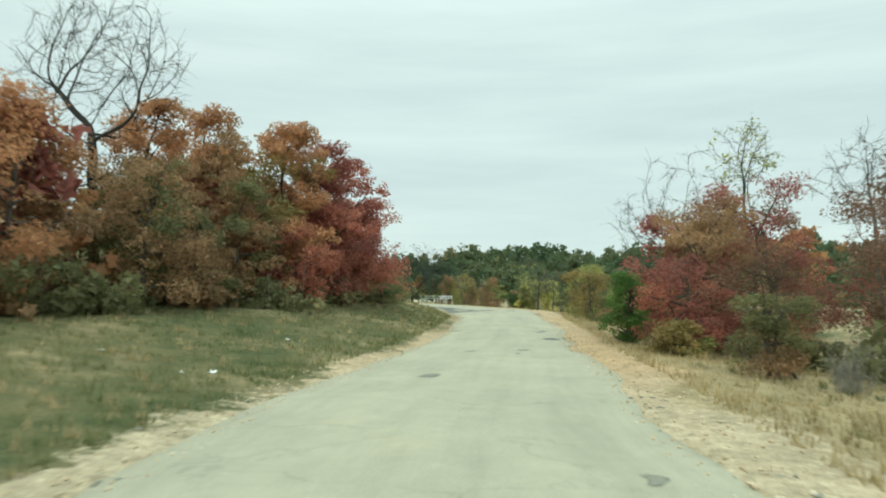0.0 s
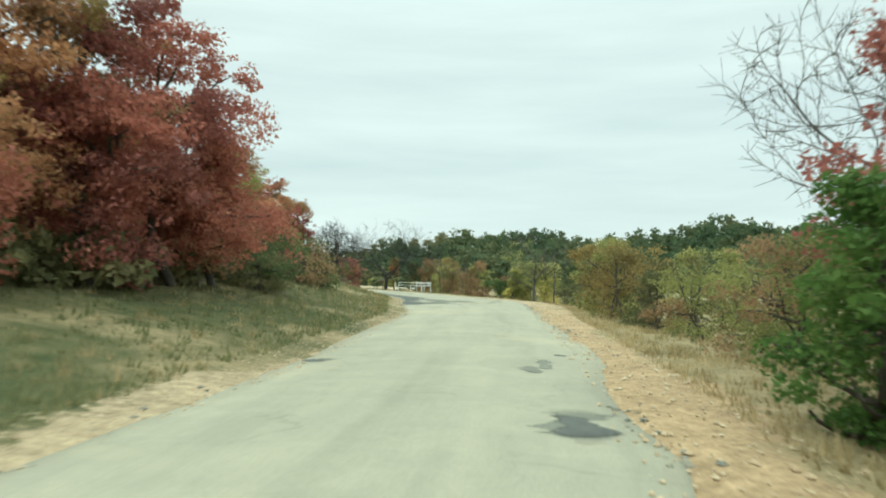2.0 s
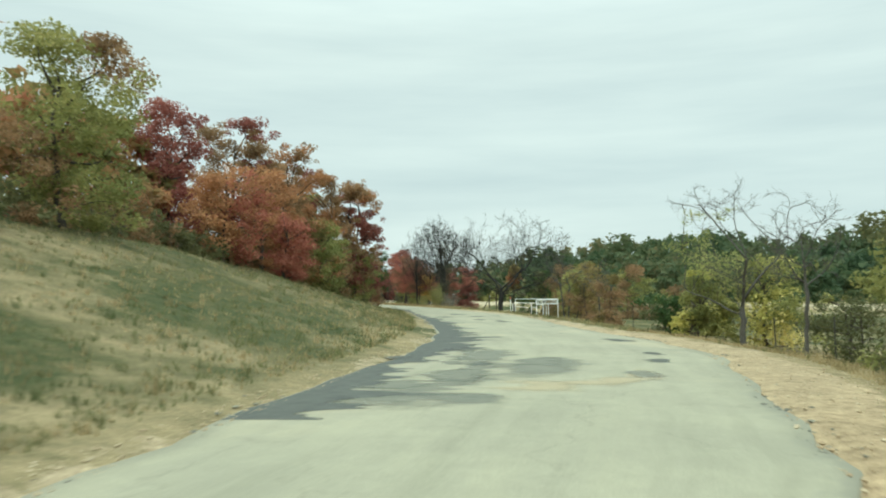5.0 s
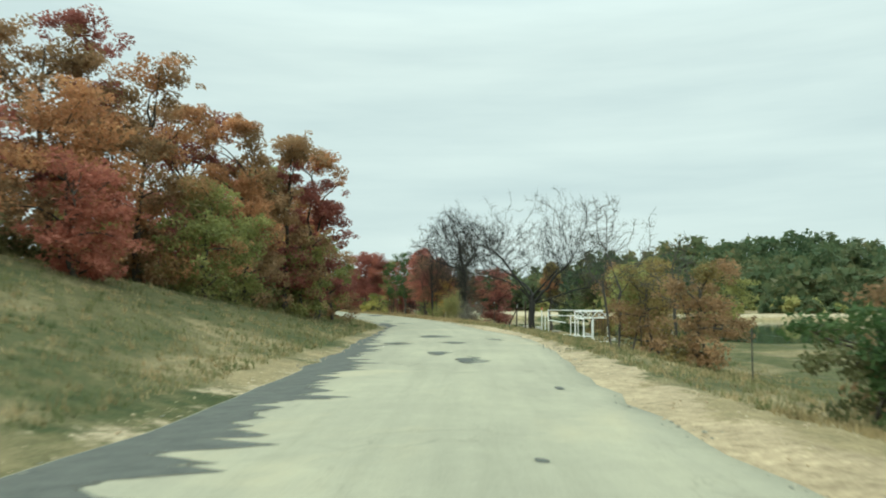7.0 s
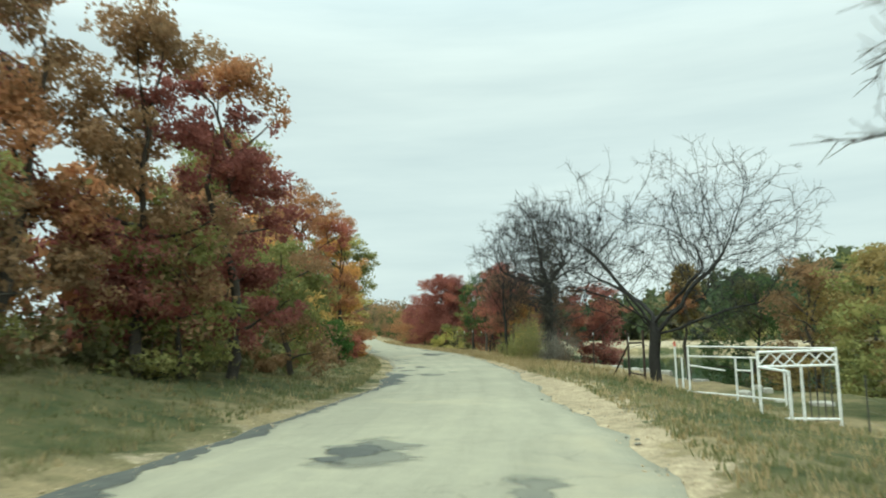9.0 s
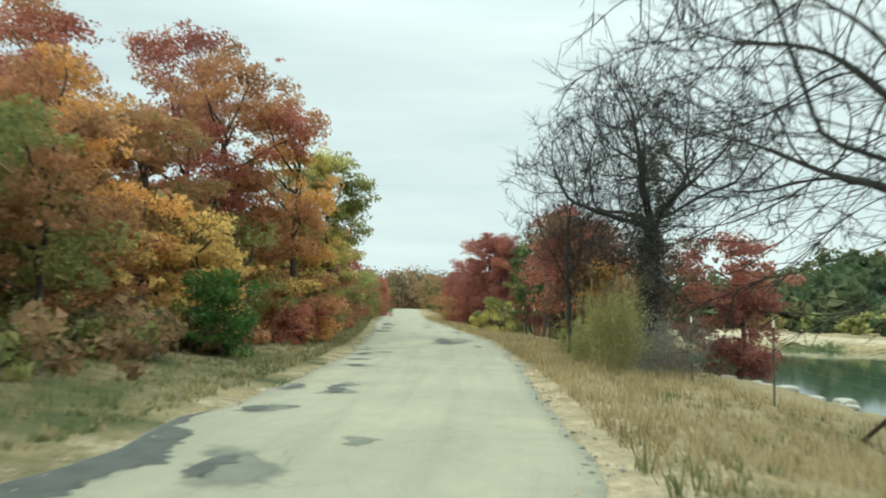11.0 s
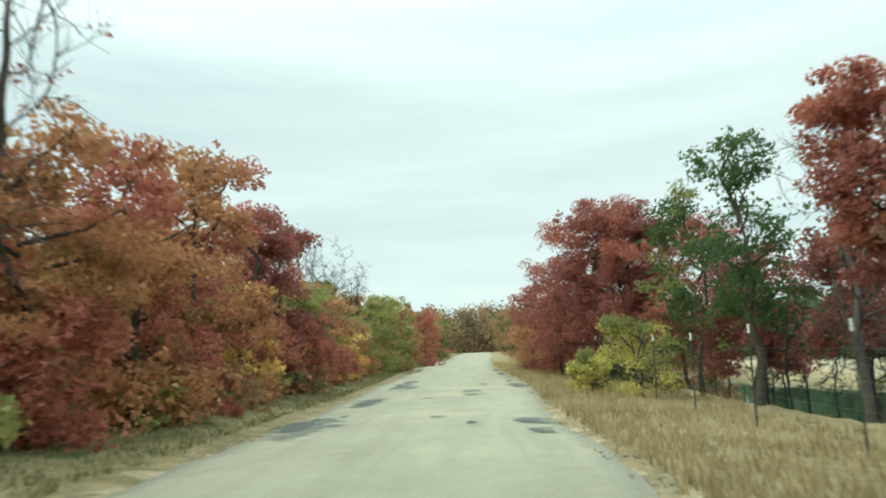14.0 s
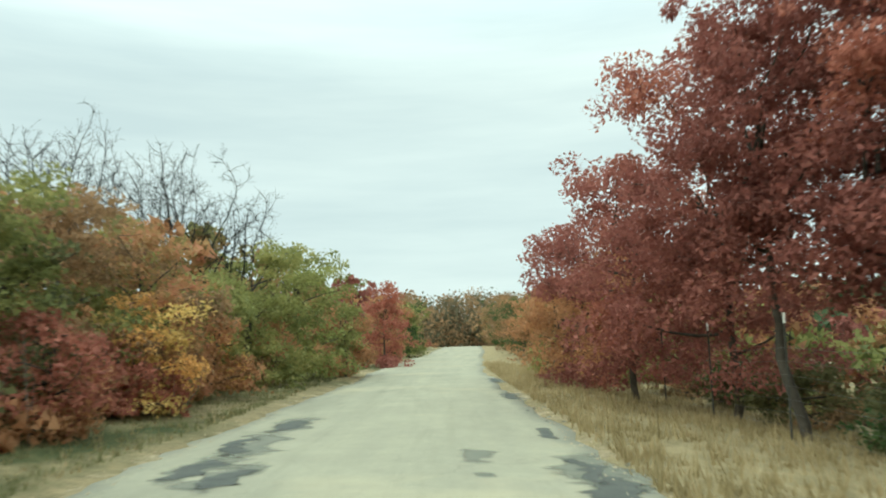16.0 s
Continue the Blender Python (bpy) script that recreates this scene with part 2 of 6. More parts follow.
def ground_z(x, y):
    off, half, v = road_coords(x, y)
    x, y = np.atleast_1d(x).astype(float), np.atleast_1d(y).astype(float)
    dl, dr = -off - half, off - half
    h, w = np.interp(v, BANK_V, BANK_H), np.interp(v, BANK_V, BANK_W)
    u = np.clip(dl / w, 0, 1)
    left = h * (0.35 * ease(u) + 0.65 * u ** 1.15) + np.clip(dl - w, 0, 60) * np.interp(v, [0, 60, 90, 120], [0.05, 0.13, 0.1, 0.03])
    deep = np.interp(v, [-30, 30, 60, 100, 115, 130, 300], [0.35, 0.4, 0.7, 0.8, 0.85, 0.6, 0.4])
    right = -deep * ease((dr - 0.8) / 5.5)
    # the pond's basin beside the fence, its far shore rising again
    shore = np.interp(v, [100, 112, 120, 300], [30, 12, 8.8, 8.8])
    along = ease((v - 108) / 10) * ease((215 - v) / 14)
    far = pond_far(v)
    basin = ease((dr - shore + 1.5) / 3.5) * ease((far - dr) / 8) * along
    right = right - 1.5 * basin
    z = np.where(dl > 0, left, np.where(dr > 0, right, 0))
    d = np.maximum(dl, dr)
    rough = ease((d - 0.3) / 2.5)
    z = z + rough * (0.10 * lumps(x, y, 2.3) + 0.05 * lumps(x, y, 0.9, 3)) + 0.2 * ease((d - 8) / 10) * lumps(x, y, 7, 5)
    z = z - (0.12 + 0.25 * ease((v - 180) / 30)) * ease((0.15 - d) / 0.7) + rise(v) * ease((34 - d) / 22)
    # wooded rise all round in the distance
    away, turn = np.hypot(x, y), np.arctan2(x, y)
    z = z + (11.5 + 1.5 * np.sin(turn * 23) + 1.2 * np.sin(turn * 61 + 1)) * ease((away - 215) / 130) * (1 + 0.45 * ease((turn - 0.1) / 0.25)) * ease((turn + 0.22) / 0.2) * ease((2.2 - turn) / 0.4) * ease((d - 60) / 40)
    return z + 5 * ease((away - 250) / 150) * ease((d - 30) / 60)


def mesh_of(name, verts, faces, material, smooth=False, islands=None):
    me = bpy.data.meshes.new(name)
    verts, faces = np.asarray(verts, np.float32), np.asarray(faces, np.int32)
    me.vertices.add(len(verts))
    me.vertices.foreach_set("co", verts.ravel())
    k = faces.shape[1]
    me.loops.add(faces.size)
    me.loops.foreach_set("vertex_index", faces.ravel())
    me.polygons.add(len(faces))
    me.polygons.foreach_set("loop_start", np.arange(0, faces.size, k, dtype=np.int32))
    me.polygons.foreach_set("loop_total", np.full(len(faces), k, np.int32))
    me.polygons.foreach_set("use_smooth", np.full(len(faces), smooth))
    me.materials.append(material)
    me.update(calc_edges=True)
    me.validate()
    return me


def child(name, me, parent, label=""):
    ob = new(name, me)
    ob.parent = parent
    return tagged(ob, label)


def spread(lo, a, b, hi, near_step, n_far):
    """Grid lines: even between a and b, ever wider out to lo and hi."""
    inner = np.arange(a, b + near_step / 2, near_step)
    g = np.linspace(0, 1, n_far + 1)[1:]
    curve = (g * 0.12 + 0.88 * g ** 3)
    return np.concatenate([(a - (a - lo) * curve)[::-1], inner, b + (hi - b) * curve])


gx = spread(-1600, -150, 30, 1600, 1.0, 34)
gy = spread(-1200, -8, 285, 2000, 1.0, 34)
GX, GY = np.meshgrid(gx, gy)
fx, fy = GX.ravel(), GY.ravel()
fz = ground_z(fx, fy)
nx, ny = len(gx), len(gy)
idx = np.arange(nx * ny).reshape(ny, nx)
quads = np.stack([idx[:-1, :-1], idx[:-1, 1:], idx[1:, 1:], idx[1:, :-1]], -1).reshape(-1, 4)

# grass with bare soil beside the road
GROUND, nt, b, co = start("dry_grass_and_soil", 0.95, 0, 0.1)
soil_at = nt.nodes.new("ShaderNodeAttribute")
soil_at.attribute_name = "soil"
dry_at = nt.nodes.new("ShaderNodeAttribute")
dry_at.attribute_name = "dry"
warm_at = nt.nodes.new("ShaderNodeAttribute")
warm_at.attribute_name = "warm"
big = noise_of(nt, co, 0.22, 4, 0.6)
mid = noise_of(nt, co, 1.6, 5, 0.7)
fine = noise_of(nt, co, 16, 4, 0.75)
grass = ramp(nt, maths(nt, "MULTIPLY_ADD", mid, 0.6, maths(nt, "MULTIPLY", big, 0.5)),
             [(0.36, (0.038, 0.054, 0.024)), (0.47, (0.075, 0.088, 0.039)), (0.58, (0.124, 0.119, 0.058)), (0.74, (0.22, 0.182, 0.098))])
grass = mix_of(nt, 0.7, grass, ramp(nt, fine, [(0.3, (0.35, 0.33, 0.3)), (0.7, (1.25, 1.2, 1.1))]), "MULTIPLY")
straw = ramp(nt, maths(nt, "MULTIPLY_ADD", fine, 0.55, maths(nt, "MULTIPLY", mid, 0.5)), [(0.34, (0.11, 0.095, 0.05)), (0.52, (0.25, 0.2, 0.11)), (0.7, (0.38, 0.3, 0.17))])
dry = ramp(nt, maths(nt, "ADD", dry_at.outputs["Fac"], maths(nt, "MULTIPLY_ADD", big, 2.2, -1.1)), [(0.3, (0, 0, 0)), (0.7, (1, 1, 1))])
grass = mix_of(nt, dry, grass, straw)
sand = mix_of(nt, warm_at.outputs["Fac"], (0.47, 0.40, 0.27), (0.47, 0.325, 0.18))
sand = mix_of(nt, 0.75, sand, ramp(nt, noise_of(nt, co, 5, 6, 0.75), [(0.32, (0.42, 0.4, 0.38)), (0.68, (1.2, 1.2, 1.2))]), "MULTIPLY")
sand = mix_of(nt, 0.55, sand, ramp(nt, noise_of(nt, co, 0.9, 5, 0.7), [(0.35, (0.55, 0.56, 0.55)), (0.6, (1.1, 1.1, 1.1))]), "MULTIPLY")
sand = mix_of(nt, 0.6, sand, ramp(nt, noise_of(nt, co, 22, 3, 0.7), [(0.3, (0.55, 0.55, 0.55)), (0.62, (1.1, 1.1, 1.1)), (0.8, (1.5, 1.5, 1.45))]), "MULTIPLY")
edge = maths(nt, "ADD", soil_at.outputs["Fac"], maths(nt, "MULTIPLY_ADD", noise_of(nt, co, 1.5, 7, 0.75), 1.9, -0.95))
soil = ramp(nt, edge, [(0.4, (0, 0, 0)), (0.6, (1, 1, 1))])
nt.links.new(mix_of(nt, soil, grass, sand), b.inputs["Base Color"])
bump(nt, b, maths(nt, "ADD", fine, maths(nt, "MULTIPLY", mid, 1.5)), 0.8, 0.06)

off, half, v = road_coords(fx, fy)
dl, dr = -off - half, off - half
right_w = np.interp(v, [-30, 12, 40, 60, 74, 84, 96, 104, 112, 119, 130, 300], [1.3, 1.4, 1.1, 1.3, 1.5, 0.8, 0.4, 0.6, 1.05, 0.4, 0.1, 0.06])
left_w = np.interp(v, [-30, 20, 50, 100, 300], [0.62, 0.5, 0.22, 0.2, 0.12])
right_w = right_w * (1 + 0.45 * lumps(fx, fy, 1.9, 8))
soil_v = np.where(off > 0, 1 - ease((dr - right_w * 0.55) / (right_w * 0.9)), 1 - ease((dl - left_w * 0.6) / (left_w * 1.0)))
out = dr - pond_far(v)
far_shore = ease((out + 5) / 5) * ease((22 - out) / 8) * ease((v - 90) / 10) * ease((240 - v) / 20)
soil_v = soil_v * np.where(off > 0, np.interp(v, [120, 130], [1, 0.6]), np.interp(v, [10, 40, 55, 125, 300], [0.85, 0.8, 0.54, 0.54, 0.55]))
soil_v = np.maximum(soil_v, 0.75 * far_shore)
warm_v = np.interp(v, [-30, 10, 17, 50, 62, 78, 90, 300], [0.1, 0.15, 0.9, 0.8, 0.5, 0.4, 0.25, 0.25]) * np.where(off > 0, 1, 0.5) * (1 - far_shore)

ground_me = mesh_of("ground", np.stack([fx, fy, fz], -1), quads, GROUND, True)
bank_v = np.interp(v, [-30, 25, 52, 60, 92, 108, 130], [0.0, 0.03, 0.1, 0.2, 0.1, 0.03, 0.15])
dry_v = np.where(off > 0, np.interp(dr, [0, 6, 14, 40], [1, 1, 0.55, 0.7]), np.interp(dl, [0, 1.5, 4, 14, 22], [0.5, 0.3, 0.1, 0.1, 0.05]) + bank_v * ease((22 - dl) / 8))
dry_v = np.where((off > 0) & (v > 80) & (v < 122), dry_v * np.interp(v, [80, 86, 116, 122], [1, 0.3, 0.4, 1]), dry_v)
for nm, vals in (("soil", soil_v), ("warm", warm_v), ("dry", dry_v)):
    at = ground_me.attributes.new(nm, "FLOAT", "POINT")
    at.data.foreach_set("value", vals.astype(np.float32))
ground = tagged(new("ground", ground_me), "rolling dry grass with sandy bare verges", "ground", kind="structure")

# ---- road surface ----
ROAD, nt, b, co = start("worn_pale_chip_seal", 0.9, 0, 0.2)
n1 = noise_of(nt, co, 0.35, 4, 0.6)
n2 = noise_of(nt, co, 2.2, 6, 0.7, 0.6)
n3 = noise_of(nt, co, 45, 3, 0.7)
base = ramp(nt, maths(nt, "MULTIPLY_ADD", n2, 0.34, maths(nt, "MULTIPLY", n1, 0.5)),
            [(0.26, (0.255, 0.24, 0.178)), (0.4, (0.285, 0.268, 0.196)), (0.5, (0.315, 0.295, 0.213)), (0.6, (0.345, 0.318, 0.225))])
base = mix_of(nt, 0.5, base, ramp(nt, n3, [(0.3, (0.7, 0.7, 0.7)), (0.7, (1.15, 1.15, 1.15))]), "MULTIPLY")
# streaks drawn out along the road by tyres
lane_x = nt.nodes.new("ShaderNodeAttribute")
lane_x.attribute_name = "lane_x"
lane_y = nt.nodes.new("ShaderNodeAttribute")
lane_y.attribute_name = "lane_y"
lane = nt.nodes.new("ShaderNodeCombineXYZ")
nt.links.new(lane_x.outputs["Fac"], lane.inputs[0])
nt.links.new(maths(nt, "MULTIPLY", lane_y.outputs["Fac"], 0.07), lane.inputs[1])
streak = noise_of(nt, lane.outputs[0], 1.5, 5, 0.65, 0.3)
base = mix_of(nt, 0.6, base, ramp(nt, streak, [(0.3, (0.78, 0.79, 0.78)), (0.5, (1.0, 1.0, 1.0)), (0.7, (1.13, 1.12, 1.08))]), "MULTIPLY")
# hairline cracks, broken off here and there
cells = nt.nodes.new("ShaderNodeTexVoronoi")
cells.feature = "DISTANCE_TO_EDGE"
cells.inputs["Scale"].default_value = 0.42
warp = nt.nodes.new("ShaderNodeVectorMath")
warp.operation = "MULTIPLY_ADD"
wav = nt.nodes.new("ShaderNodeTexNoise")
wav.inputs["Scale"].default_value, wav.inputs["Detail"].default_value = 1.3, 6
nt.links.new(co, wav.inputs["Vector"])
nt.links.new(wav.outputs["Color"], warp.inputs[0])
warp.inputs[1].default_value = (1.5, 1.5, 0)
nt.links.new(co, warp.inputs[2])
nt.links.new(warp.outputs[0], cells.inputs["Vector"])
crack = ramp(nt, maths(nt, "ADD", cells.outputs["Distance"], maths(nt, "MULTIPLY", n1, 0.05)), [(0.022, (0.45, 0.45, 0.45)), (0.034, (1, 1, 1))])
base = mix_of(nt, 0.3, base, crack, "MULTIPLY")
# dust worn in from the verges
dust = ramp(nt, noise_of(nt, co, 0.16, 5, 0.65, 0.4), [(0.56, (0, 0, 0)), (0.7, (0.6, 0.6, 0.6))])
base = mix_of(nt, dust, base, (0.40, 0.345, 0.225))
band_at = nt.nodes.new("ShaderNodeAttribute")
band_at.attribute_name = "band"
band = ramp(nt, maths(nt, "ADD", band_at.outputs["Fac"], maths(nt, "MULTIPLY_ADD", noise_of(nt, co, 1.1, 6, 0.7, 0.5), 1.3, -0.65)), [(0.45, (0, 0, 0)), (0.6, (0.7, 0.7, 0.7))])
base = mix_of(nt, band, base, (0.235, 0.225, 0.175))
nt.links.new(base, b.inputs["Base Color"])
bump(nt, b, maths(nt, "ADD", n3, maths(nt, "MULTIPLY", n2, 2.0)), 0.35, 0.02)

# resample the edges every 0.35 m so that the broken edge can be ragged
lenm = np.concatenate([[0], np.cumsum(np.linalg.norm(np.diff(MID, axis=0), axis=1))])
ROAD_LEN = float(lenm[-1])
sm = np.arange(0, ROAD_LEN, 0.4)
mid_x, mid_y = np.interp(sm, lenm, MID[:, 0]), np.interp(sm, lenm, MID[:, 1])
acr_x, acr_y = np.interp(sm, lenm, ACROSS[:, 0]), np.interp(sm, lenm, ACROSS[:, 1])
half_s = np.interp(sm, lenm, HALF)


def ragged(n, seed):
    g = np.random.default_rng(seed)
    a = np.zeros(n)
    for k, amp in ((3, 0.10), (9, 0.13), (31, 0.16)):
        pts = g.normal(0, 1, n // k + 3)
        a += amp * np.interp(np.arange(n) / k, np.arange(len(pts)), pts)
    return a


def at_road(s, side):
    """World x, y of a place s metres along the road and side metres right of its middle, and the height of its surface."""
    x, y = np.interp(s, sm, mid_x) + side * np.interp(s, sm, acr_x), np.interp(s, sm, mid_y) + side * np.interp(s, sm, acr_y)
    return x, y, road_top(side, np.interp(s, sm, half_s)) + rise(np.interp(s, sm, mid_y))


def road_top(side, half):
    return 0.035 - 0.05 * np.clip(np.abs(side) / half, 0, 1.3) ** 2


cols = 15
edge_l, edge_r = half_s + ragged(len(sm), 1) * 0.9, half_s + ragged(len(sm), 2)
rv = []
for k in range(cols):
    u = -1 + 2 * k / (cols - 1)
    side = np.where(u < 0, u * edge_l, u * edge_r)
    rv.append(np.stack([mid_x + side * acr_x, mid_y + side * acr_y, road_top(side, half_s) + rise(mid_y)], -1))
low = []
for side in (-edge_l - 0.05, edge_r + 0.05):
    low.append(np.stack([mid_x + side * acr_x, mid_y + side * acr_y, rise(mid_y) - 0.12], -1))
rows_v = np.stack([low[0], *rv, low[1]], 1)
ri = np.arange(rows_v.shape[0] * rows_v.shape[1]).reshape(rows_v.shape[:2])
rq = np.stack([ri[:-1, :-1], ri[:-1, 1:], ri[1:, 1:], ri[1:, :-1]], -1).reshape(-1, 4)
road_me = mesh_of("road", rows_v.reshape(-1, 3), rq, ROAD, True)
across = np.concatenate([[-1.0], np.linspace(-1, 1, cols), [1.0]])
band_v = ease((np.abs(across) - 0.74) / 0.26)[None, :] * np.where(across[None, :] > 0, np.interp(mid_y, [-30, 20, 60, 76, 112, 128, 300], [0.4, 0.45, 0.6, 0.4, 0.4, 0.75, 0.75])[:, None],
                                                                np.interp(mid_y, [-30, 55, 112, 300], [0.15, 0.4, 0.7, 0.7])[:, None])
for nm, vals in (("lane_x", across[None, :] * half_s[:, None]), ("lane_y", sm[:, None] + 0 * across[None, :])):
    at = road_me.attributes.new(nm, "FLOAT", "POINT")
    at.data.foreach_set("value", vals.ravel().astype(np.float32))
at = road_me.attributes.new("band", "FLOAT", "POINT")
at.data.foreach_set("value", band_v.ravel().astype(np.float32))
road = tagged(new("road", road_me),
              "worn pale chip-seal country road with broken edges", "road", kind="structure")

def worn_film(name, dark, light, scale, rough, cover, sharp, grain):
    """A film of tar or dust on the road, worn through towards its rim."""
    m = plain(name, dark, light, scale, rough, 0, 0.4, 0.01)
    nt = m.node_tree
    at = nt.nodes.new("ShaderNodeAttribute")
    at.attribute_name = "inside"
    co = nt.nodes.new("ShaderNodeTexCoord").outputs["Object"]
    wear = maths(nt, "MULTIPLY_ADD", noise_of(nt, co, 2.6, 7, 0.75, 0.4), grain, at.outputs["Fac"])
    a = ramp(nt, maths(nt, "ADD", wear, -0.5 * grain), [(0.3 - sharp, (0, 0, 0)), (0.3 + sharp, (cover, cover, cover))])
    nt.links.new(a, nt.nodes["Principled BSDF"].inputs["Alpha"])
    return m


TAR = worn_film("dark_tar_patch", (0.052, 0.056, 0.05), (0.118, 0.12, 0.102), 3, 0.8, 0.88, 0.2, 1.3)


def s_of(x, y):
    return float(sm[np.argmin((mid_x - x) ** 2 + (mid_y - y) ** 2)])


def tar_patch(s, side, length, width, seed, material=None):
    """A ragged, lobed patch of tar, a few millimetres proud of the road."""
    g = np.random.default_rng(seed)
    n = max(40, int(length * 22))
    u = np.linspace(0, 1, n)
    body = np.sqrt(np.clip(1 - np.abs(2 * u - 1) ** 3, 0, 1))

    def wob(*waves):
        w = np.zeros(n)
        for metres, amp in waves:
            k = max(metres * n / length, 1.0)
            p = g.normal(0, 1, int(n / k) + 4)
            w += amp * np.interp(np.arange(n) / k + g.random(), np.arange(len(p)), p)
        return w
    drift = 0.07 * width * wob((0.9, 0.6), (0.35, 0.8)) * (length < 6)
    rough = ((1.6, 0.2), (0.6, 0.26), (0.25, 0.26), (0.1, 0.22))
    hi = drift + np.clip(body * (0.5 + 0.5 * wob(*rough)), 0.015, None) * width * 0.6
    lo = drift - np.clip(body * (0.5 + 0.5 * wob(*rough)), 0.015, None) * width * 0.6
    vs, fs = [], []
    cuts = (0, 0.2, 0.5, 0.8, 1)
    for f in cuts:
        x, y, z = at_road(s + (u - 0.5) * length, side + lo + (hi - lo) * f)
        vs.append(np.stack([x, y, z + (0.008 + 0.0012 * (seed % 6) if material is None else 0.0025 + 0.0008 * (seed % 6))], -1))
    for j in range(len(cuts) - 1):
        for i in range(n - 1):
            fs.append((j * n + i + 1, j * n + i, (j + 1) * n + i, (j + 1) * n + i + 1))
    me = mesh_of("tar_patch", np.vstack(vs), fs, material or TAR)
    worn(me, np.outer([0, 0.7, 1, 0.7, 0], np.clip(3.5 * np.minimum(u, 1 - u), 0, 1)))
    return child("tar_patch", me, road)


def worn(me, vals):
    """How far each corner lies inside a patch: its rim is worn thin."""
    me.attributes.new("inside", "FLOAT", "POINT").data.foreach_set("value", np.asarray(vals, np.float32).ravel())


# ---- trees ----
def tube(points, radii, sides=5):
    p = np.asarray(points, float)
    d = np.gradient(p, axis=0)
    d /= np.linalg.norm(d, axis=1)[:, None] + 1e-9
    ref = np.where(np.abs(d[:, 2:3]) > 0.9, np.array([[1.0, 0, 0]]), np.array([[0, 0, 1.0]]))
    a = np.cross(d, ref)
    a /= np.linalg.norm(a, axis=1)[:, None] + 1e-9
    c = np.cross(d, a)
    ang = np.linspace(0, 2 * np.pi, sides, endpoint=False)
    ring = a[:, None] * np.cos(ang)[None, :, None] + c[:, None] * np.sin(ang)[None, :, None]
    v = (p[:, None] + ring * np.asarray(radii)[:, None, None]).reshape(-1, 3)
    n = len(p)
    i, j = np.meshgrid(np.arange(n - 1), np.arange(sides), indexing="ij")
    k = (j + 1) % sides
    f = np.stack([i * sides + j, i * sides + k, (i + 1) * sides + k, (i + 1) * sides + j], -1).reshape(-1, 4)
    return v, f


def joined(pieces):
    vs, fs, n = [], [], 0
    for v, f in pieces:
        vs.append(v)
        fs.append(np.asarray(f) + n)
        n += len(v)
    return np.vstack(vs), np.vstack(fs)


def limb(a, b, r0, r1, g, sag=0.12, n=5, sides=5):
    a, b = np.asarray(a, float), np.asarray(b, float)
    u = np.linspace(0, 1, n)[:, None]
    size = np.linalg.norm(b - a)
    bend = g.normal(0, sag * size, 3) * np.array([1, 1, 0.6])
    p = a + (b - a) * u + bend * np.sin(np.pi * u) + g.normal(0, 0.02 * size, (n, 3)) * np.sin(np.pi * u)
    return tube(p, np.linspace(r0, r1, n), sides)


def leaves(centres, radii, counts, size, g, flat=0.62, up=0.3, tri=True, loose=0.52):
    """Small leaf blades scattered loosely round the ends of twigs."""
    rep = np.repeat(np.arange(len(centres)), counts)
    n = len(rep)
    d = g.normal(0, 1, (n, 3))
    d *= np.minimum(1, 1.9 / np.linalg.norm(d, axis=1))[:, None]
    p = centres[rep] + d * (loose * radii[rep])[:, None] * np.array([1, 1, flat])
    nor = d * 0.35 + g.normal(0, 0.8, (n, 3)) + np.array([0, 0, up])
    nor /= np.linalg.norm(nor, axis=1)[:, None]
    t = np.cross(nor, g.normal(0, 1, (n, 3)))
    t /= np.linalg.norm(t, axis=1)[:, None] + 1e-9
    q = np.cross(nor, t)
    s = (size * g.uniform(0.55, 1.35, n))[:, None]
    v = np.stack([p - t * s * 0.62 - q * s * 0.42, p - t * s * 0.5 + q * s * 0.5, p + t * s * 0.72], 1).reshape(-1, 3)
    return v, np.arange(n * 3).reshape(n, 3)


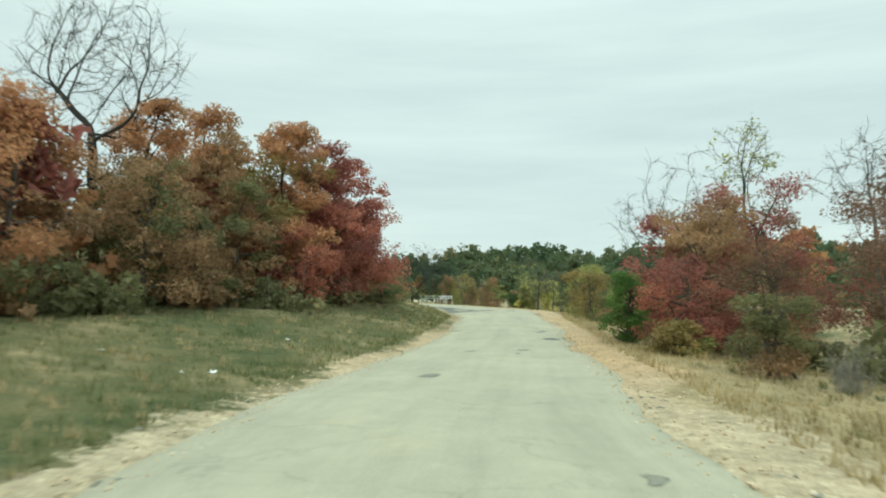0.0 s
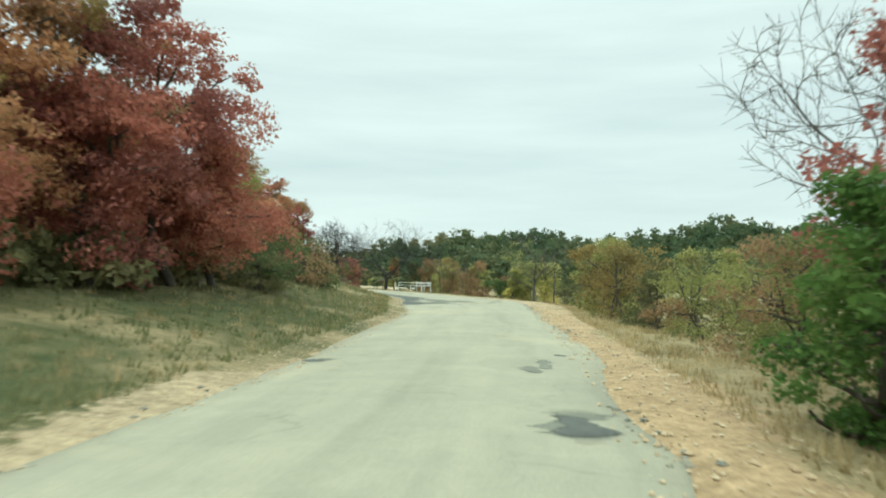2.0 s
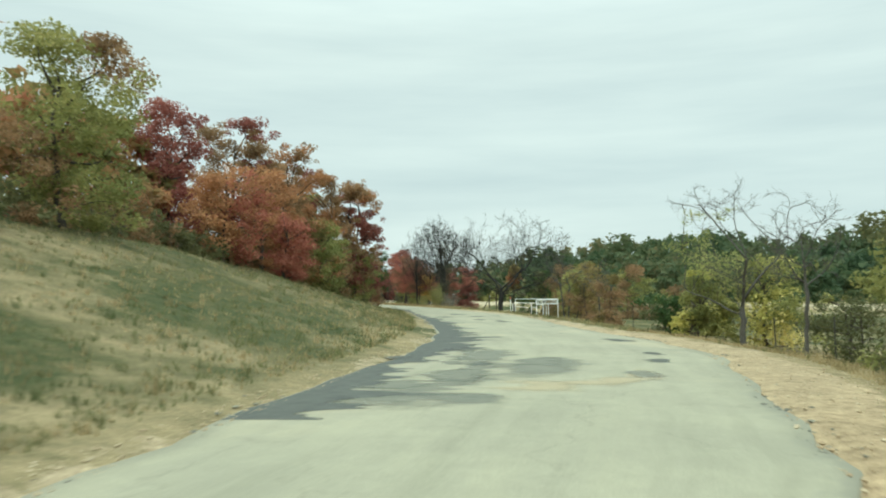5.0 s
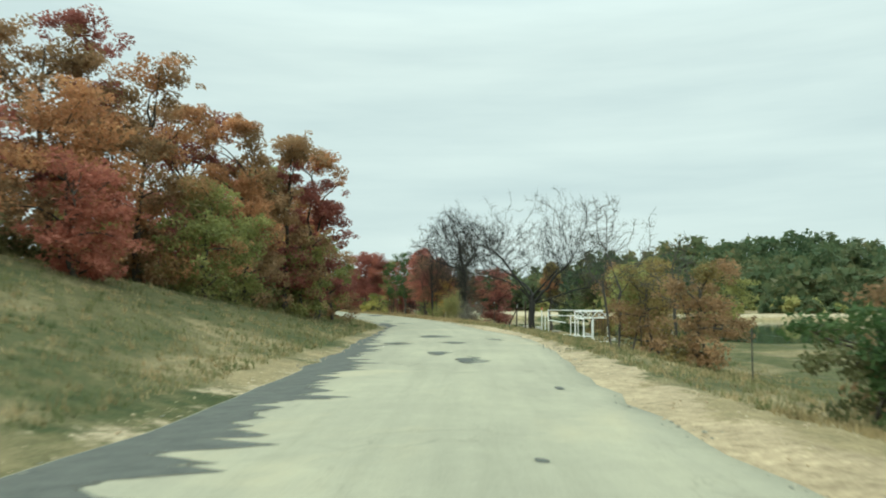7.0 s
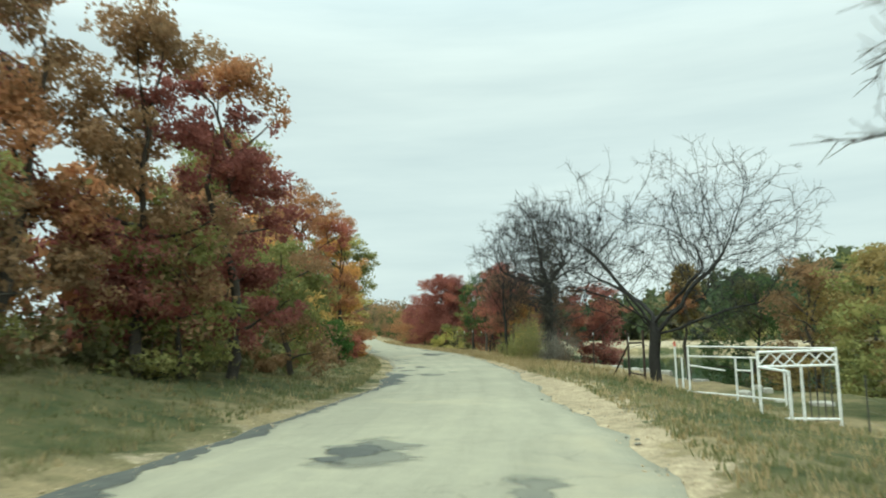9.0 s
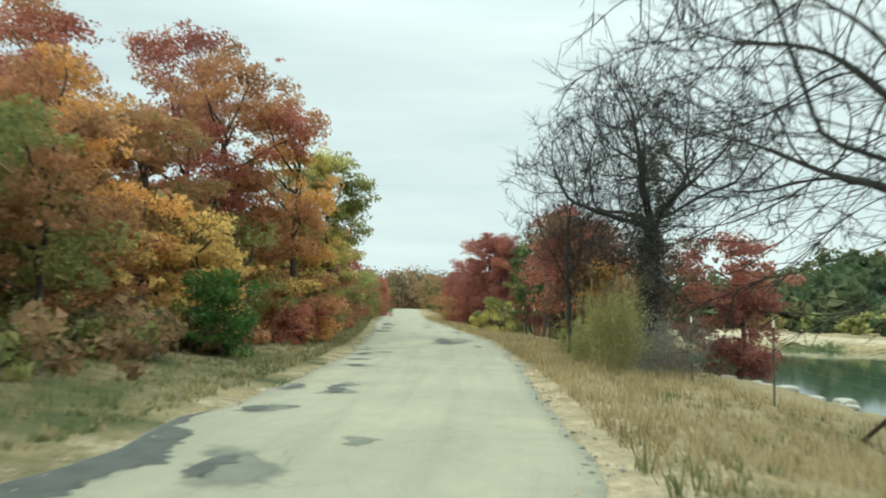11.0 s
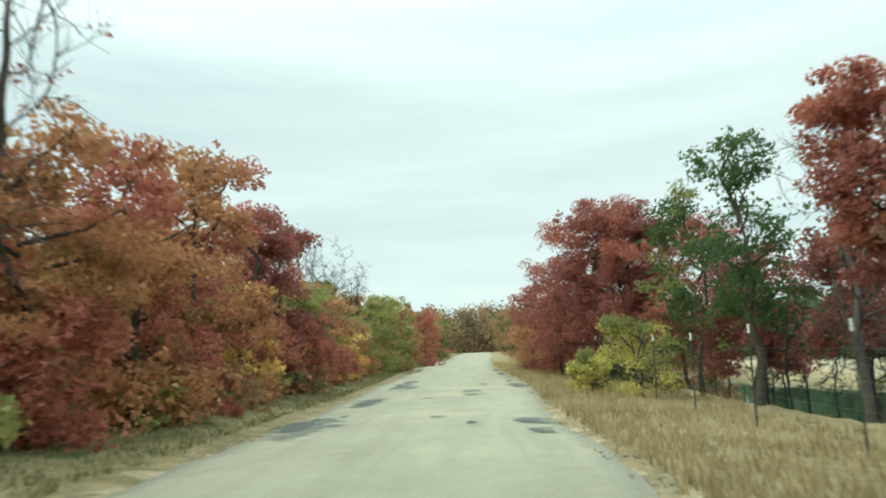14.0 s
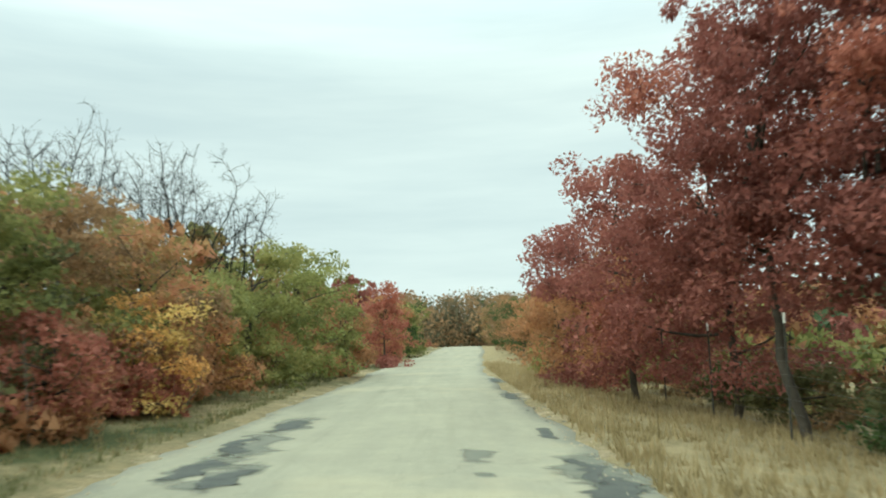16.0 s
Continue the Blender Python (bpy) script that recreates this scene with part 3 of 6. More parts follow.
def crown_clumps(h, r, low, g, n, dense=False):
    """Boughs of a crown that is h high and r wide, and the leafy sprays on each bough."""
    k = 26 if dense else int(7 + 2.2 * r)
    ph = g.uniform(0, 6.28, 3)
    t = (np.arange(k) + g.random(k)) / k
    ang = np.arange(k) * 2.4 + g.normal(0, 0.5, k)
    prof = np.sqrt(np.clip(1 - ((t - 0.4) / 0.68) ** 2, 0.04, 1)) * (1 + 0.25 * np.sin(ang * 2 + ph[0]) + 0.15 * np.sin(ang * 3 + ph[1]))
    rr = r * prof * g.uniform(0.3, 0.85, k)
    b = np.stack([np.cos(ang) * rr, np.sin(ang) * rr, (low + (1 - low) * (0.08 + 0.84 * t)) * h], -1)
    br = r * g.uniform(0.24, 0.52, k)
    of = np.concatenate([np.arange(k), g.choice(k, n - k, p=br ** 2 / (br ** 2).sum())]) if n > k else np.arange(n)
    off = g.normal(0, 0.62, (len(of), 3)) * br[of][:, None] * np.array([1, 1, 0.52])
    far = np.linalg.norm(off, axis=1) / br[of]
    c = b[of] + off
    # sprays droop towards a bough's end and rise above its heart
    c[:, 2] -= 0.12 * br[of] * (far - 0.6)
    stray = g.random(len(of)) < 0.13
    c[stray, :2] *= g.uniform(1.02, 1.14, (stray.sum(), 1))
    cr = (0.14 + 0.24 * g.random(len(of)) ** 1.3) * r ** 0.62 * np.where(stray, 0.6, 1) * np.interp(far, [0.4, 1.6], [1.15, 0.7])
    # the heart of the crown, filled with shorter shoots
    m = int(0.42 * n)
    ht, ha = g.random(m) ** 1.15 * 0.9, g.uniform(0, 6.28, m)
    hp = np.sqrt(np.clip(1 - ((ht - 0.36) / 0.7) ** 2, 0.04, 1)) * r * 0.8 * g.random(m) ** 0.5
    c = np.vstack([c, np.stack([np.cos(ha) * hp, np.sin(ha) * hp, (low + (1 - low) * ht) * h], -1)])
    cr = np.concatenate([cr, (0.2 + 0.2 * g.random(m)) * r ** 0.62])
    of = np.concatenate([of, [int(np.argmin(((b - q) ** 2).sum(1))) for q in c[len(of):]]])
    # the crown fills its wished height and spread
    kx = r / np.percentile(np.hypot(c[:, 0], c[:, 1]) + 0.6 * cr, 92)
    tops = np.percentile(c[:, 2] + 0.4 * cr, 97)
    kz = (h - low * h) / (tops - low * h)
    for p in (c, b):
        p[:, :2] *= kx
        p[:, 2] = low * h + (p[:, 2] - low * h) * kz
    lowest = np.minimum(0.25, low * h + 0.15)
    c[:, 2] = np.where(c[:, 2] < lowest, lowest + 0.3 * g.random(len(of)) * h * 0.3, c[:, 2])
    # no spray hangs loose outside the crown
    q = np.hypot(c[:, 0], c[:, 1]) + 1e-9
    c[:, 2] = np.minimum(c[:, 2], h * g.uniform(0.95, 1.04, len(of)) - 0.28 * min(r, 0.5 * h) * np.minimum(q / r, 1.1) ** 2)
    c[:, :2] *= np.minimum(1, r * g.uniform(0.95, 1.08, len(of)) / q)[:, None]
    return b, of, c, cr


def build_tree(name, label, h, r, tone, seed, low=0.2, count=5200, leaf=0.17, clumps=70, trunk=0.13, stems=1, category="tree",
               group="", second=None, limbs=26, simple=False):
    g = np.random.default_rng(seed)
    root = tagged(new(name), label, category, group)
    b, of, c, cr = crown_clumps(h, r, low, g, clumps, tone == "cedar")
    pieces = []
    ends = []
    for k in range(stems):
        base = np.array([g.normal(0, 0.12 * stems), g.normal(0, 0.12 * stems), -0.25])
        fork = np.array([g.normal(0, 0.1 * r), g.normal(0, 0.1 * r), h * (0.3 + 0.1 * g.random())])
        top = fork + np.array([g.normal(0, 0.1 * r), g.normal(0, 0.1 * r), h * 0.45])
        pieces.append(limb(base, fork, trunk / stems ** 0.5, trunk * 0.65 / stems ** 0.5, g, 0.05, *((3, 4) if simple else (6, 6))))
        pieces.append(limb(fork, top, trunk * 0.65 / stems ** 0.5, 0.02, g, 0.06, *((3, 3) if simple else (5, 5))))
        ends.append((base, fork, top))
    for i in range(0, len(b), 3 if simple else 1):
        base, fork, top = ends[i % stems]
        u = np.clip((b[i, 2] - fork[2]) / (top[2] - fork[2]) * 0.6, 0, 0.85)
        begin = fork + (top - fork) * u if b[i, 2] > fork[2] else base + (fork - base) * np.clip(b[i, 2] / fork[2] * 0.8, 0.1, 0.95)
        pieces.append(limb(begin, b[i], 0.3 * trunk + 0.012, 0.014, g, 0.1, *((3, 3) if simple else (5, 4))))
    for i in np.argsort(-cr)[:limbs]:
        pieces.append(limb(b[of[i]], c[i], 0.014, 0.005, g, 0.1, 3, 3))
    v, f = joined(pieces)
    child("trunk", mesh_of("trunk", v, f, BARK, True), root)
    w = cr ** 2 * np.exp(g.normal(0, 0.4, len(cr)))
    pick = np.zeros(len(c), bool)
    if second:
        pick = (g.random(len(b)) < second[1])[of]
    for tone_k, sel in ((tone, ~pick), (second[0] if second else tone, pick)):
        if sel.sum() == 0:
            continue
        counts = np.maximum((count * w / w.sum()).astype(int), 8) * sel
        lv, lf = leaves(c, cr, counts, leaf, g)
        child("crown", mesh_of("crown", lv, lf, LEAF[tone_k]), root)
    return root


NODES = {}


def skeleton_of(h, r, g, start_at, points, step, lean, stems, flat, boughs=0):
    """Nodes of a tree that grows into the free space of its crown, and the parent of each."""
    base, crown = [], 0.72 * start_at * h
    m = points * 3
    u = g.random(m) ** (1.35 if boughs > 6 else 1.0)
    wide = r * np.sqrt(np.clip(1 - ((u - flat) / (1.02 - flat)) ** 2, 0, 1)) * np.where(u < flat, np.interp(u, [0, flat], [0.62, 1.0]), 1.0)
    a, q = g.uniform(0, 6.28, m), g.random(m) ** 0.48
    wide = wide * (1 + 0.16 * np.sin(3 * a + 5 * u + g.uniform(0, 6)) + 0.12 * np.sin(7 * a - 9 * u + g.uniform(0, 6)))
    aim = np.stack([np.cos(a) * wide * q, np.sin(a) * wide * q, crown + (h - crown) * u + 0.05 * h * np.sin(4 * a + g.uniform(0, 6)) * u + g.normal(0, 0.03 * h, m)], -1)
    # gaps between the boughs
    gap = np.sin(aim[:, 0] * 2.1 / r * 2 + g.uniform(0, 6)) + np.sin(aim[:, 1] * 2.3 / r * 2 + g.uniform(0, 6)) + np.sin(aim[:, 2] * 5.0 / h * 2 + g.uniform(0, 6))
    aim = aim[np.argsort(-gap + g.normal(0, 0.9, m))[:points]]
    nodes, parent = [], []
    for k in range(stems):
        turn = 2.1 * k + g.random() * 6.28
        d = np.array([np.cos(turn), np.sin(turn), 0]) * (lean if stems == 1 else 0.16 + lean)
        p, last, n = np.array([np.cos(turn), np.sin(turn), 0]) * (0.22 if stems > 1 else 0), -1, max(3, int(start_at * h / step))
        for i in range(n + 1):
            nodes.append(p + d * start_at * h * (i / n) ** 1.3 + np.array([0, 0, -0.3 + (start_at * h + 0.3) * i / n]) + g.normal(0, 0.035, 3) * (i > 0))
            parent.append(last)
            last = len(nodes) - 1
    # the main boughs leave the trunk's head and bend outwards
    head, turn = len(nodes) - 1, g.uniform(0, 6.28)
    for k in range(boughs):
        az, up = turn + 6.28 * k / boughs + g.normal(0, 0.25), g.uniform(0.2, 0.55) if k % 4 else 1.0
        last, n = head - int(g.integers(0, 5)), int(0.72 * r / step)
        for i in range(n):
            rise = up * (1 - 0.25 * i / n)
            p = nodes[last] + step * np.array([np.cos(az) * np.cos(rise), np.sin(az) * np.cos(rise), np.sin(rise)]) + g.normal(0, 0.18 * step, 3)
            nodes.append(p)
            parent.append(last)
            last, az = len(nodes) - 1, az + g.normal(0, 0.08)
    pts = np.array(nodes)
    near = ((aim[:, None] - pts[None]) ** 2).sum(2)
    who, dist = near.argmin(1), np.sqrt(near.min(1))
    heading = {}
    for _ in range(200):
        live = dist < 1e8
        if not live.any():
            break
        fresh = []
        for i in np.unique(who[live]):
            way = aim[live & (who == i)] - nodes[i]
            way = (way / np.linalg.norm(way, axis=1)[:, None]).mean(0)
            back = nodes[i] - nodes[parent[i]] if parent[i] >= 0 else np.array([0, 0, 1.0])
            way = way / (np.linalg.norm(way) + 1e-9) + 0.75 * back / (np.linalg.norm(back) + 1e-9) + g.normal(0, 0.17, 3)
            new_p = nodes[i] + step * way / (np.linalg.norm(way) + 1e-9)
            if heading.get(i, 0) < 3:
                heading[i] = heading.get(i, 0) + 1
                fresh.append((new_p, i))
            else:
                dist[who == i] = 1e9
        for p, i in fresh:
            nodes.append(p)
            parent.append(int(i))
            d = np.linalg.norm(aim - p, axis=1)
            closer = (d < dist) & (dist < 1e8)
            who[closer], dist[closer] = len(nodes) - 1, d[closer]
        dist[dist < 1.3 * step] = 1e9
    return np.array(nodes), np.array(parent)


def bare_tree(name, label, h, r, seed, trunk=0.2, stems=1, points=420, material=None, group="", ivy=0, start_at=0.4, twig=0.008, leaf=None, lean=0.04, flat=0.42, shoots=3, side=None, boughs=0):
    """A leafless tree: a trunk that forks into crooked boughs, which fork again and again down to fine twigs."""
    g = np.random.default_rng(seed)
    root = tagged(new(name), label, "tree", group)
    pts, parent = skeleton_of(h, r, g, start_at, points, 0.024 * h, lean, stems, flat, boughs)
    n = len(pts)
    kids = [[] for _ in range(n)]
    for i, p in enumerate(parent):
        if p >= 0:
            kids[p].append(i)
    # thickness by what each bough carries
    load = np.zeros(n)
    for i in range(n - 1, -1, -1):
        load[i] = max(load[i], 1.0)
        if parent[i] >= 0:
            load[parent[i]] += load[i]
    rad = np.maximum(trunk / stems ** 0.4 * (load / load[0]) ** 0.6, twig)
    soft = pts.copy()
    for i in range(n):
        if parent[i] >= 0 and kids[i]:
            soft[i] = 0.5 * pts[i] + 0.25 * pts[parent[i]] + 0.25 * pts[max(kids[i], key=lambda c: load[c])]
    pts = soft
    main, limbs, fine = [], [], []

    def chains(i, begin, bag, depth):
        """The thickest line from node i to its end, and the lines that leave it."""
        line = begin + [i]
        while kids[i]:
            best = max(kids[i], key=lambda c: load[c])
            for c in kids[i]:
                if c != best:
                    own = bag
                    if depth == 0 and rad[c] > twig * 2.5:
                        own = []
                        limbs.append(own)
                    chains(c, [i], own, depth + 1)
            i = best
            line.append(i)
        p = pts[line]
        w = rad[line].copy()
        if len(begin):
            w[0] = min(w[0], w[1] * 1.25) if len(w) > 1 else w[0]
        w[-1] *= 0.55
        (bag if w[0] > twig * 2.2 else fine).append(tube(p, w, 8 if w[0] > 0.08 else 5 if w[0] > 0.03 else 3))

    for i in range(n):
        if parent[i] < 0:
            chains(i, [], main, 0)
    # short shoots along the thin wood
    thin = np.where((rad < twig * 2.6) & (pts[:, 2] > 0.2 * h))[0]
    sprigs = []
    for i in g.choice(thin, min(len(thin) * shoots, 8000)):
        back = pts[i] - pts[parent[i]]
        d = back / (np.linalg.norm(back) + 1e-9) + g.normal(0, 0.6, 3)
        d /= np.linalg.norm(d)
        size = 0.03 * h * g.uniform(0.7, 1.8)
        mid = pts[i] + d * size * 0.55 + g.normal(0, 0.06 * size, 3)
        end = mid + (d + g.normal(0, 0.4, 3)) * size * 0.5
        sprigs.append(tube([pts[i], end], [twig * 0.7, twig * 0.4], 3))
    for k, b in enumerate((main, *limbs)):
        v, f = joined(b)
        part_name = "limb" if k else "trunk"
        child(part_name, mesh_of(part_name, v, f, material or BARE_BARK, True), root)
    v, f = joined(fine + sprigs)
    tagged(child("twig_haze", mesh_of("twig_haze", v, f, material or BARE_BARK, True), root, "haze of fine bare twigs"), kind="stuff")
    NODES[label] = pts[(rad > twig * 1.6) & (pts[:, 2] > 0.5 * h)]
    if ivy:
        m = 90
        zz = g.uniform(0.1, 0.74, m) * h
        sp = np.interp(zz / h, [0.1, 0.3, 0.5, 0.75], [0.16, 0.26, 0.42, 0.5])
        stem = np.array([0, 0, 1.0]) * zz[:, None]
        c = stem + np.stack([g.normal(0, 1, m) * sp, g.normal(0, 1, m) * sp, 0 * zz], -1)
        lv, lf = leaves(c, g.uniform(0.25, 0.5, m), np.full(m, ivy // m), 0.085, g, 1.6)
        child("vine", mesh_of("vine", lv, lf, LEAF["vine"]), root, "dark dry vine clinging to the trunk")
    if leaf:
        tone, share, size, per = leaf
        tips = pts[[i for i in range(n) if not kids[i]]]
        pick = g.random(len(tips)) < share
        if side is not None:
            pick &= (tips[:, :2] @ np.array(side) > 0.05 * r) & (tips[:, 2] < 0.92 * h)
        c = tips[pick]
        lv, lf = leaves(c, np.full(len(c), 0.3), np.full(len(c), per), size, g)
        child("crown", mesh_of("crown", lv, lf, LEAF[tone]), root, "thin wispy fringe of leaves")
    return root


def twig_shrub(label, h, r, seed, material, group, stems=46, fuzz=None):
    """A leafless shrub of many thin upright stems."""
    g = np.random.default_rng(seed)
    root = tagged(new("shrub"), label, "shrub", group)
    ends = []
    for k in range(stems):
        a, q = g.uniform(0, 6.28), r * g.random() ** 0.6
        base = np.array([np.cos(a) * q * 0.5, np.sin(a) * q * 0.5, -0.1])
        top = np.array([np.cos(a) * q, np.sin(a) * q, h * g.uniform(0.5, 1.05) * (1 - 0.25 * (q / r) ** 2)]) + g.normal(0, 0.1 * r, 3)
        pieces = [limb(base, top, 0.009, 0.002, g, 0.06, 5, 3)]
        for j in range(9):
            u = g.uniform(0.25, 0.98)
            p = base + (top - base) * u
            e = p + (top - base) * g.uniform(0.1, 0.28) + g.normal(0, 0.13 * h, 3) * np.array([1, 1, 0.5])
            pieces.append(limb(p, e, 0.005, 0.0015, g, 0.08, 3, 3))
        v, f = joined(pieces)
        child("stem", mesh_of("stem", v, f, material, True), root)
        ends.append(base + (top - base) * g.uniform(0.35, 1.0, (6, 1)))
    if fuzz:
        c = np.vstack(ends) + g.normal(0, 0.06 * h, (6 * stems, 3))
        lv, lf = leaves(c, np.full(len(c), 0.3), np.full(len(c), 10), 0.045, g, 1.4)
        child("foliage", mesh_of("foliage", lv, lf, LEAF[fuzz]), root, "fine feathery leaves")
    return root


def place(root, x, y, turn=0.0, scale=1.0, drop=0.05):
    z = float(ground_z(x, y)[0]) - drop
    root.matrix_basis = Matrix.LocRotScale((x, y, z), Euler((0, 0, turn)), (scale,) * 3)
    return root


# ---- pond ----
PONDM, nt, b, co = start("green_pond_water", 0.06, 0, 0.5)
b.inputs["Base Color"].default_value = (0.02, 0.045, 0.026, 1)
bump(nt, b, noise_of(nt, co, 1.3, 4, 0.6), 0.035, 0.02)
ps = np.array([s_of(*p) for p in ((-10, 110), (-70, 210))])
pv = []
for s in np.linspace(ps[0], ps[1], 30):
    for side in np.linspace(9.5, 76, 12):
        x, y, _ = at_road(s, side)
        pv.append((x, y, WATER))
pi = np.arange(360).reshape(30, 12)
pq = np.stack([pi[:-1, :-1], pi[:-1, 1:], pi[1:, 1:], pi[1:, :-1]], -1).reshape(-1, 4)
tagged(new("water", mesh_of("water", pv, pq, PONDM, True)), "still dark green pond with a pale far bank", "pond", kind="structure")

# ---- woods on both sides: tone, x, y, height, spread, start of the crown, share and tone of a second colour ----
WORDS = {"crimson": "crimson autumn", "darkred": "dark red autumn", "rust": "rust-brown autumn", "orange": "orange autumn", "gold": "golden autumn",
         "umber": "dull brown autumn", "dusk": "dull maroon autumn", "ochre": "ochre autumn", "mixed": "half-turned green and red", "olive": "olive green", "lime": "yellow-green", "pale": "pale green", "green": "dark green",
         "cedar": "deep green cedar", "brush": "dull grey-green", "greytwig": "grey leafless"}
THIN = ("pale", "green")


def wood(rows, where, group, **more):
    for tone, x, y, top, r, low, *second in rows:
        seed = int(abs(x) * 70 + abs(y) * 130)
        h = top - float(ground_z(x, y)[0])
        small = h < 3.4
        kind = "shrub" if small else "tree"
        size = 0.083 if small else 0.118
        count = int(min(21000, max(4000, 700 * r * h)))
        if y < 45:
            count, size = int(count * 1.35), size * (0.7 if x > 0 else 0.8)
        elif y < 165:
            count, size = int(count * 1.05), size * 0.94
        if y > 190:
            count = int(count * 0.5)
            size *= 1.25
        if h > 7.5 and tone == "darkred" and y > 170:
            count, size = int(count * 1.25), size * 0.86
        if tone == "dusk":
            count, size = int(count * 1.3), size * 0.78
        if tone in THIN:
            count = int(count * 0.42)
        if tone == "cedar":
            count = int(count * 1.7)
        if tone == "lime":
            count, size = int(count * (1.9 if y > 150 else 1.5)), 0.07 if y > 150 else 0.085
        if tone == "greytwig":
            ob = twig_shrub(f"{WORDS[tone]} shrub {where}", h, r, seed, GREY_TWIG, group, *((80, "greytwig") if h > 1.4 else (40,)))
        else:
            ob = build_tree(kind, f"{WORDS[tone]} {kind} {where}", h, r, tone, seed, low, count, size, int(40 + 13 * r * max(h, 2) ** 0.5),
                            (0.05 + 0.014 * h) * (0.7 if y > 170 else 1), 3 if small else 1, kind, group, (second[0], second[1]) if second else None, **more)
        place(ob, x, y)


wood([("umber", -12.0, 13.5, 6.2, 3.3, 0.1, "crimson", 0.4), ("umber", -10.9, 18.6, 7.0, 2.6, 0.12, "rust", 0.6), ("umber", -8.8, 22.8, 5.6, 2.3, 0.1, "brush", 0.4), ("umber", -12.4, 23.2, 6.6, 2.3, 0.1, "rust", 0.4),
      ("rust", -10.7, 27.0, 8.8, 2.1, 0.25, "umber", 0.5), ("umber", -8.6, 25.8, 4.6, 1.8, 0.1, "brush", 0.5), ("brush", -7.8, 29.2, 6.0, 2.0, 0.1, "umber", 0.4), ("rust", -9.7, 30.6, 9.2, 2.3, 0.25, "umber", 0.4),
      ("rust", -7.2, 33.6, 9.2, 2.4, 0.2, "ochre", 0.3), ("crimson", -6.0, 30.8, 4.6, 1.9, 0.12, "rust", 0.5), ("darkred", -6.3, 36.3, 8.9, 2.2, 0.3, "umber", 0.5), ("crimson", -5.4, 35.4, 6.0, 2.4, 0.12, "darkred", 0.3),
      ("darkred", -5.2, 39.2, 8.5, 2.3, 0.2, "crimson", 0.5), ("crimson", -4.6, 41.0, 6.9, 2.8, 0.14, "darkred", 0.35), ("olive", -10.8, 34.5, 8.6, 2.6, 0.2, "umber", 0.5), ("darkred", -9.8, 40.5, 7.4, 2.8, 0.2, "umber", 0.4),
      ("brush", -5.3, 46.2, 3.5, 2.1, 0.0, "green", 0.35), ("brush", -5.2, 49.6, 3.7, 2.2, 0.0, "green", 0.35), ("brush", -4.6, 52.8, 3.2, 1.9, 0.0, "umber", 0.3), ("brush", -4.2, 55.6, 2.3, 1.5, 0.0, "green", 0.3),
      ("crimson", -6.9, 51.0, 5.0, 2.2, 0.1, "umber", 0.4), ("umber", -7.6, 55.0, 4.6, 2.0, 0.1, "brush", 0.5), ("brush", -3.9, 43.8, 2.2, 1.4, 0.0, "green", 0.4)], "on the grassy roadside slope", "roadside slope wood")
wood([("olive", -14.0, 70.8, 10.6, 2.9, 0.05, "umber", 0.3), ("brush", -17.4, 77.5, 6.4, 2.6, 0.0, "umber", 0.5), ("darkred", -20.0, 85.4, 12.1, 3.0, 0.1, "umber", 0.25), ("umber", -19.4, 91.4, 12.8, 2.6, 0.25, "darkred", 0.3), ("rust", -17.6, 94.2, 11.4, 2.5, 0.1, "umber", 0.4),
      ("rust", -15.6, 83.8, 8.2, 2.7, 0.05, "crimson", 0.25), ("crimson", -13.9, 87.8, 5.9, 1.9, 0.0), ("rust", -16.4, 89.8, 8.9, 2.5, 0.05, "umber", 0.4),
      ("mixed", -15.3, 95.6, 6.4, 2.2, 0.03, "olive", 0.4), ("darkred", -20.6, 101.3, 11.4, 2.8, 0.2, "umber", 0.3), ("rust", -18.3, 101.6, 10.6, 2.4, 0.08, "umber", 0.4), ("darkred", -17.4, 105, 10.4, 2.3, 0.1, "umber", 0.3),
      ("olive", -16.4, 99.8, 5.4, 2.0, 0.0, "umber", 0.5), ("darkred", -17.3, 108.4, 10.2, 2.2, 0.1, "rust", 0.3), ("olive", -17.1, 106, 5.0, 2.0, 0.0, "umber", 0.4), ("olive", -18.4, 112.6, 5.2, 1.8, 0.05, "umber", 0.35)],
     "on the grassy bank above the bend", "bank wood")
